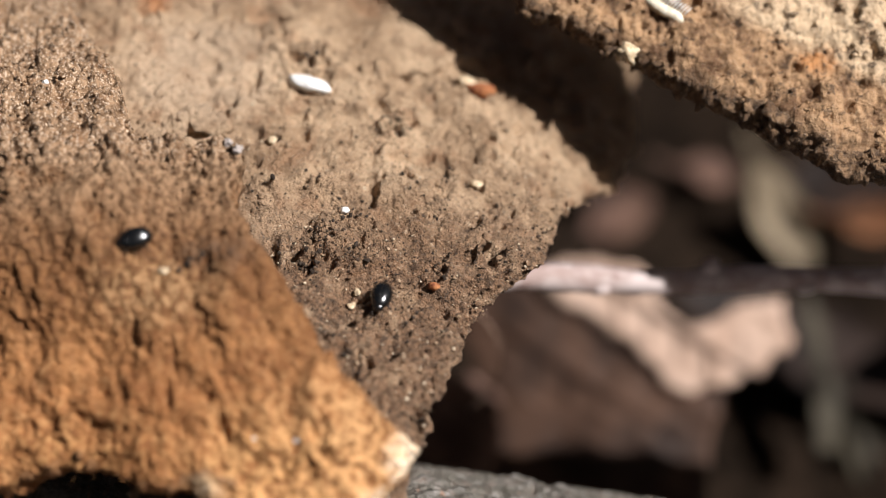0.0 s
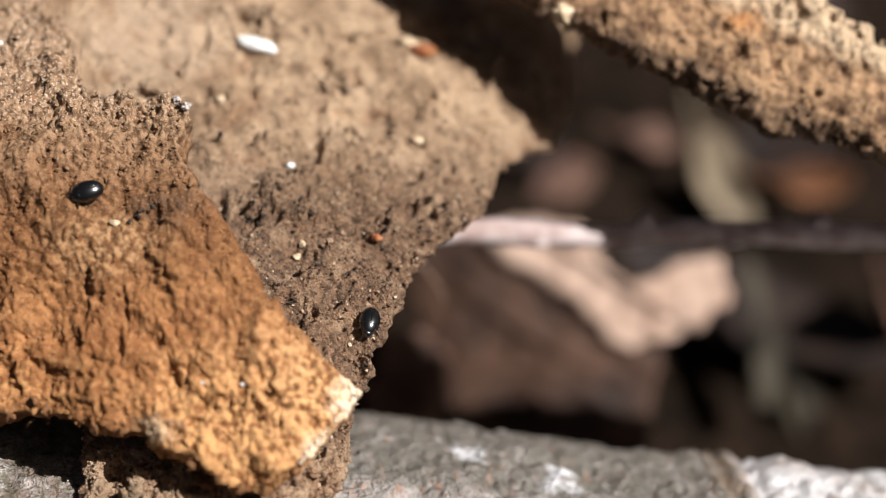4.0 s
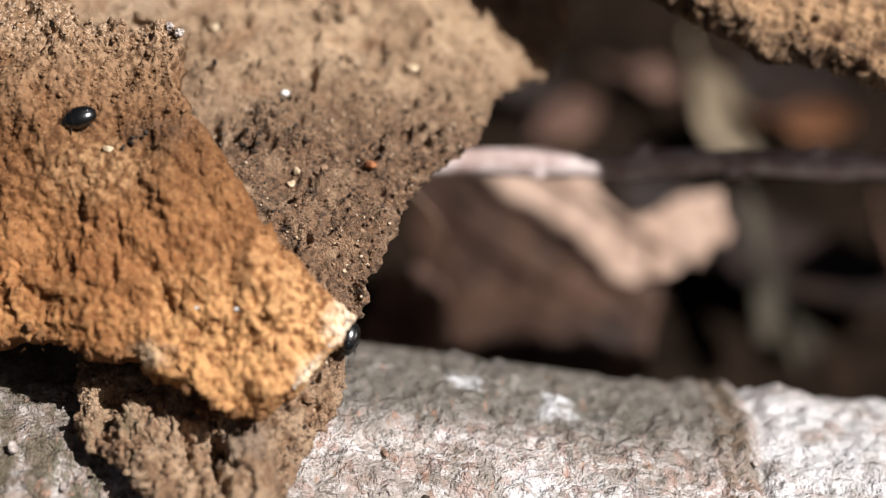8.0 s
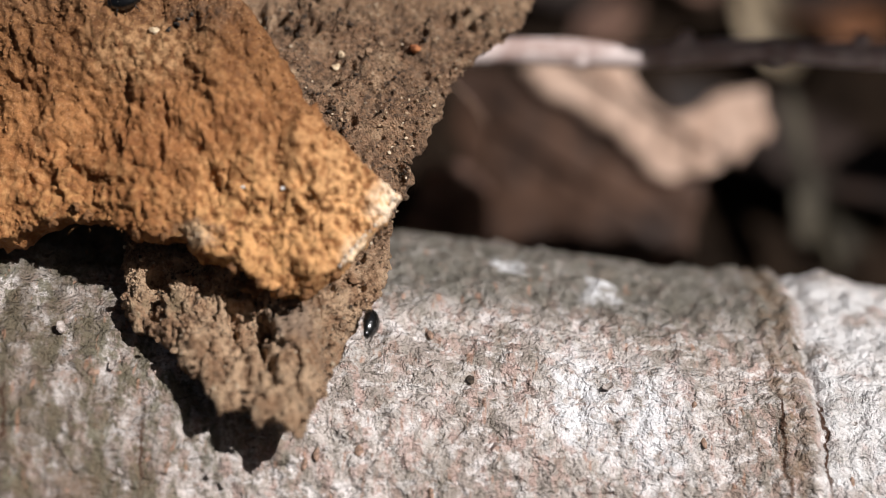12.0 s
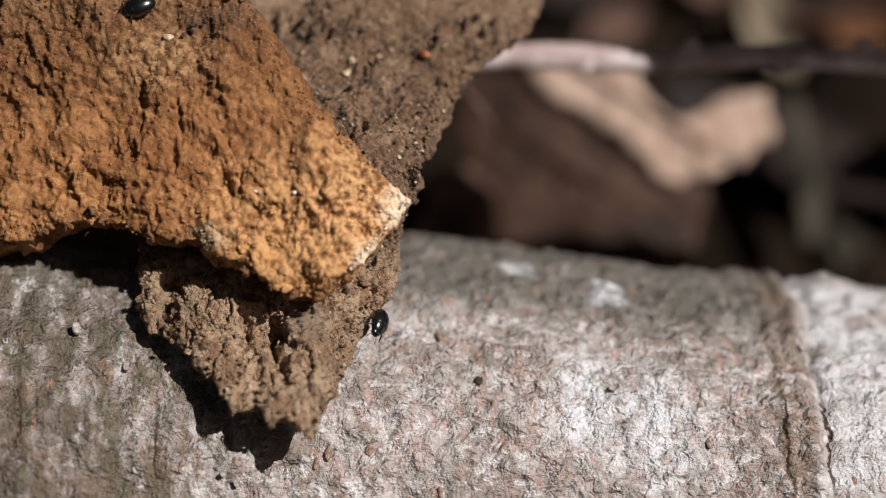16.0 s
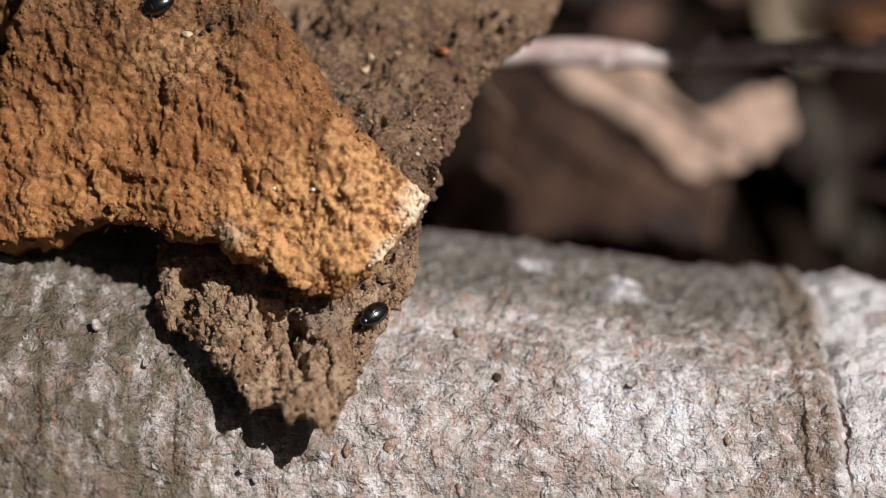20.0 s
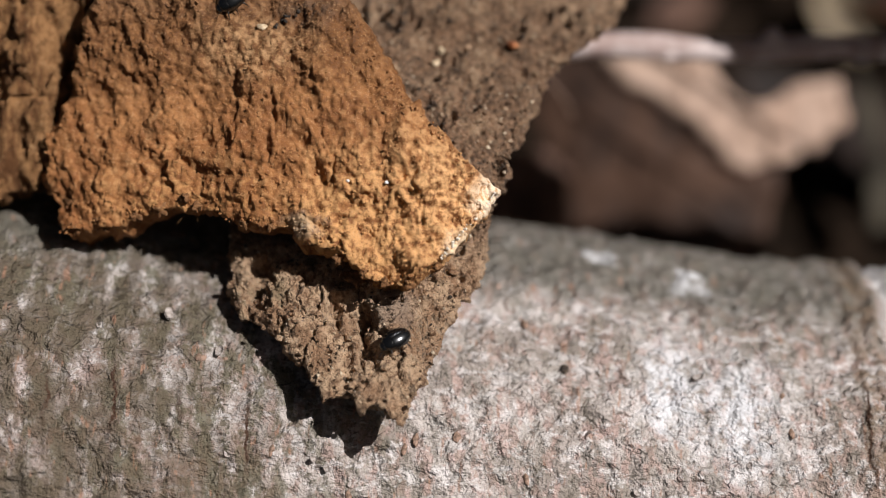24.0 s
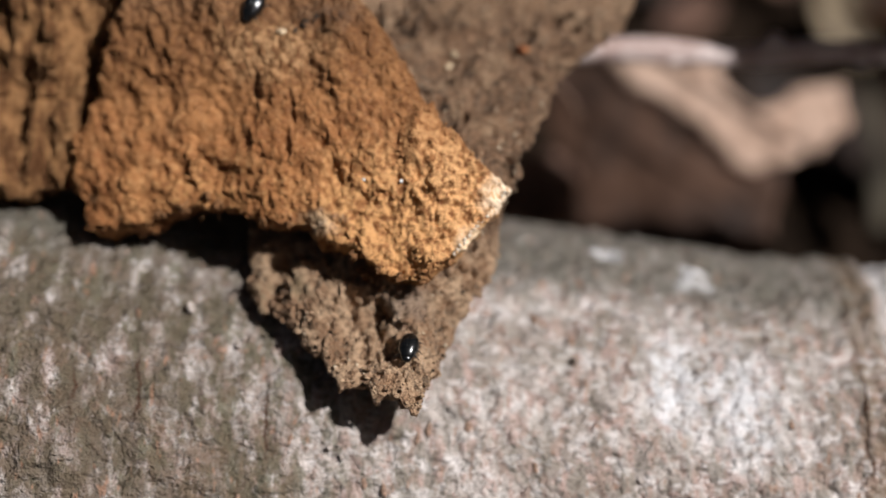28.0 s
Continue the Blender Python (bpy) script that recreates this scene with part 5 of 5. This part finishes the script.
for k in range(9):
    x = rnd.uniform(-30, -5)
    f = (x + 30) / 25
    z = -16.4 - 4.2 * max(0, f - 0.45) / 0.55 + rnd.uniform(-0.2, 0.3)
    y = float(flake_face(x, z)) + rnd.uniform(-0.3, 2.0)
    a, l = rnd.uniform(-0.9, 0.9), rnd.uniform(0.5, 1.7)
    part("fibre", tube("fibre", [(x + a * l * t, y - 0.25 * l * t * (1 - t), z - l * 0.6 * t * t) for t in (0, 0.25, 0.5, 0.75, 1)], [0.02, 0.018, 0.016, 0.014, 0.01], PALE_BARK, 5), orange_flake)
for k in range(70):
    f = (k / 69) ** 1.4
    x, z = (-2.1 - 4.2 * f + rnd.uniform(-0.15, 0.1), -14.5 - 5.0 * f + rnd.uniform(-0.1, 0.15))
    nodule(orange_flake, "torn_shred", flake_face, x, z, rnd.uniform(0.06, 0.13), TORN, 400 + k, rnd.uniform(-0.4, 0.5))
nodule(orange_flake, "orange_lump", flake_face, -13.2, -20.2, 0.8, ORANGE, 460, -2.6)

# details of the log
log_ob = bpy.data.objects["log"]


def on_log(x, z, lift):
    return on_face(lambda a, b: log_face(a, b), x, z, lift)


lenticels = [blob("lenticel", 0.22, 0.5, 0.08, RUST_BARK, k, 0.4, 0.6, 12, 8) for k in range(3)]
scales = [leaf_mesh("bark_curl", 1.6, 0.7, 0.5, 0.2, GREY_BARK, k, 8, 6) for k in range(4)]
for k in range(30):
    x = rnd.uniform(-42, 48)
    z = log_axis(x) + rnd.uniform(2, 21)
    part("lenticel", lenticels[k % 3], log_ob, "", on_log(x, z, 0.05) @ pose(0, 0, 0, 0, 0, rnd.uniform(-15, 15)))
for k in range(80):
    x = rnd.uniform(-42, 46)
    z = log_axis(x) + rnd.uniform(-2, 21)
    part("bark_curl", scales[k % 4], log_ob, "", on_log(x, z, rnd.uniform(-0.05, 0.15)) @ pose(0, 0, 0, rnd.uniform(-25, 25), rnd.uniform(-25, 25), rnd.uniform(0, 360)) @ Matrix.Scale(rnd.uniform(0.25, 0.6), 4))
for x, z, s, m in ((-25.1, -27.3, 0.6, RUST_BARK), (3.4, -28.8, 0.38, DARK), (-5.1, -33.6, 0.4, RUST_BARK), (14.6, -31.0, 0.45, RUST_BARK)):
    part("bud_scar", blob("bud_scar", s * 0.8, s, s * 0.22, m, int(x * 7) + 300, 0.5, 0.6, 16, 12), log_ob, "", on_log(x, z, 0.15))
part("orange_bud", blob("orange_bud", 0.8, 0.6, 0.6, PALE, 77, 0.5, 0.6, 16, 12), log_ob, "tan bud", on_log(7.0, -42.0, 0.4))

# a thin rootlet behind the slab
rootlet = tagged(new("rootlet"), "thin tan rootlet arching behind the bark slab", "root")
rootlet.matrix_world = BASE
part("stem", tube("stem", [(1.5 + 4.0 * math.sin(0.33 * k), 205 + 0.8 * k, -4.0 - 1.25 * k) for k in range(10)], 0.11, RUST_BARK, 8, 5, 0.02), rootlet)

# ---- what moves ----
walker = build_beetle("glossy black beetle crawling over the bark", 0.90)
sitter = build_beetle("glossy black beetle resting on the orange flake", 0.95)

# seconds, x, z on the bark slab, heading, lean towards the log, lift
WALKER = [
    (0.0, -4.71, -4.03, 258, 0, 0.05), (0.5, -3.80, -4.77, 268, 0, 0.05), (1.0, -3.08, -5.64, 280, 0, 0.05), (1.5, -2.27, -6.71, 290, 0, 0.05),
    (2.0, -1.55, -7.24, 286, 0, 0.05), (2.5, -1.01, -8.16, 276, 5, 0.05), (3.0, -0.90, -8.97, 268, 8, 0.05), (3.5, -1.03, -9.20, 264, 8, 0.05),
    (5.5, -1.70, -11.74, 252, 15, 0.05), (6.0, -1.62, -12.54, 255, 20, 0.05), (6.5, -1.60, -13.02, 258, 25, 0.05), (7.0, -1.77, -13.72, 255, 30, 0.05),
    (7.5, -2.10, -14.97, 256, 35, 0.05), (8.0, -2.51, -16.16, 255, 35, 0.05), (8.5, -2.78, -17.65, 250, 35, 0.05), (9.0, -3.28, -19.17, 247, 40, 0.05),
    (9.5, -3.62, -20.54, 245, 48, 0.05), (10.0, -4.02, -21.97, 248, 52, 0.05), (10.5, -4.33, -22.85, 250, 56, 0.05), (11.0, -4.50, -23.58, 250, 58, 0.05),
    (11.5, -4.60, -23.71, 250, 58, 0.05), (12.0, -4.54, -23.57, 252, 60, 0.05), (12.5, -4.41, -23.55, 252, 60, 0.05), (14.5, -4.32, -23.57, 252, 60, 0.05),
    (15.0, -4.46, -23.58, 250, 58, 0.05), (16.0, -4.60, -23.43, 248, 55, 0.05), (17.0, -4.62, -23.22, 244, 48, 0.05), (17.5, -4.90, -23.18, 240, 44, 0.05),
    (18.0, -4.95, -23.03, 235, 40, 0.05), (18.5, -4.95, -23.02, 232, 38, 0.05), (19.0, -4.98, -22.86, 228, 34, 0.05), (19.3, -5.17, -23.15, 232, 30, 0.05),
    (19.6, -5.35, -23.10, 238, 26, 0.05), (20.0, -6.11, -23.42, 222, 18, 0.05), (20.5, -6.74, -23.90, 228, 10, 0.05), (21.0, -7.11, -24.09, 222, 5, 0.05),
    (21.5, -7.40, -24.44, 208, 0, 0.15), (23.5, -9.55, -26.37, 205, 0, 0.40), (24.0, -9.73, -26.64, 214, 0, 0.40), (24.5, -9.64, -26.70, 222, 0, 0.40),
    (25.0, -9.46, -26.71, 226, 0, 0.40), (25.5, -9.44, -26.70, 232, 0, 0.40), (26.0, -9.27, -26.79, 238, 0, 0.40), (26.5, -9.58, -27.01, 234, 0, 0.40),
    (27.0, -9.72, -27.18, 236, 0, 0.40), (27.5, -9.65, -27.30, 248, 0, 0.40), (28.0, -9.77, -27.75, 262, 0, 0.40),
]
SITTER = [(0.0, -22.48, 0.58, 196, 0.0), (11.0, -22.52, 0.65, 196, 0.0), (17.0, -22.60, 0.65, 200, 0.0), (20.0, -22.60, 0.62, 204, 0.0), (24.0, -22.70, 0.35, 216, 0.0), (26.0, -22.68, 0.22, 228, 0.0), (28.0, -22.63, 0.24, 240, 0.0)]


def motions():
    walk(walker, [(t, BASE @ on_face(sheet_face, x, z, up + bed(sheet_relief, sheet_face, x, z, 1.0)) @ pose(0, 0, 0, 0, lean, 0) @ pose(0, 0, 0, 0, 0, turn)) for t, x, z, turn, lean, up in WALKER])
    walk(sitter, [(t, BASE @ on_face(flake_face, x, z, up + bed(flake_relief, flake_face, x, z, 1.0)) @ pose(0, 0, 0, 0, 0, turn)) for t, x, z, turn, up in SITTER])


motions()
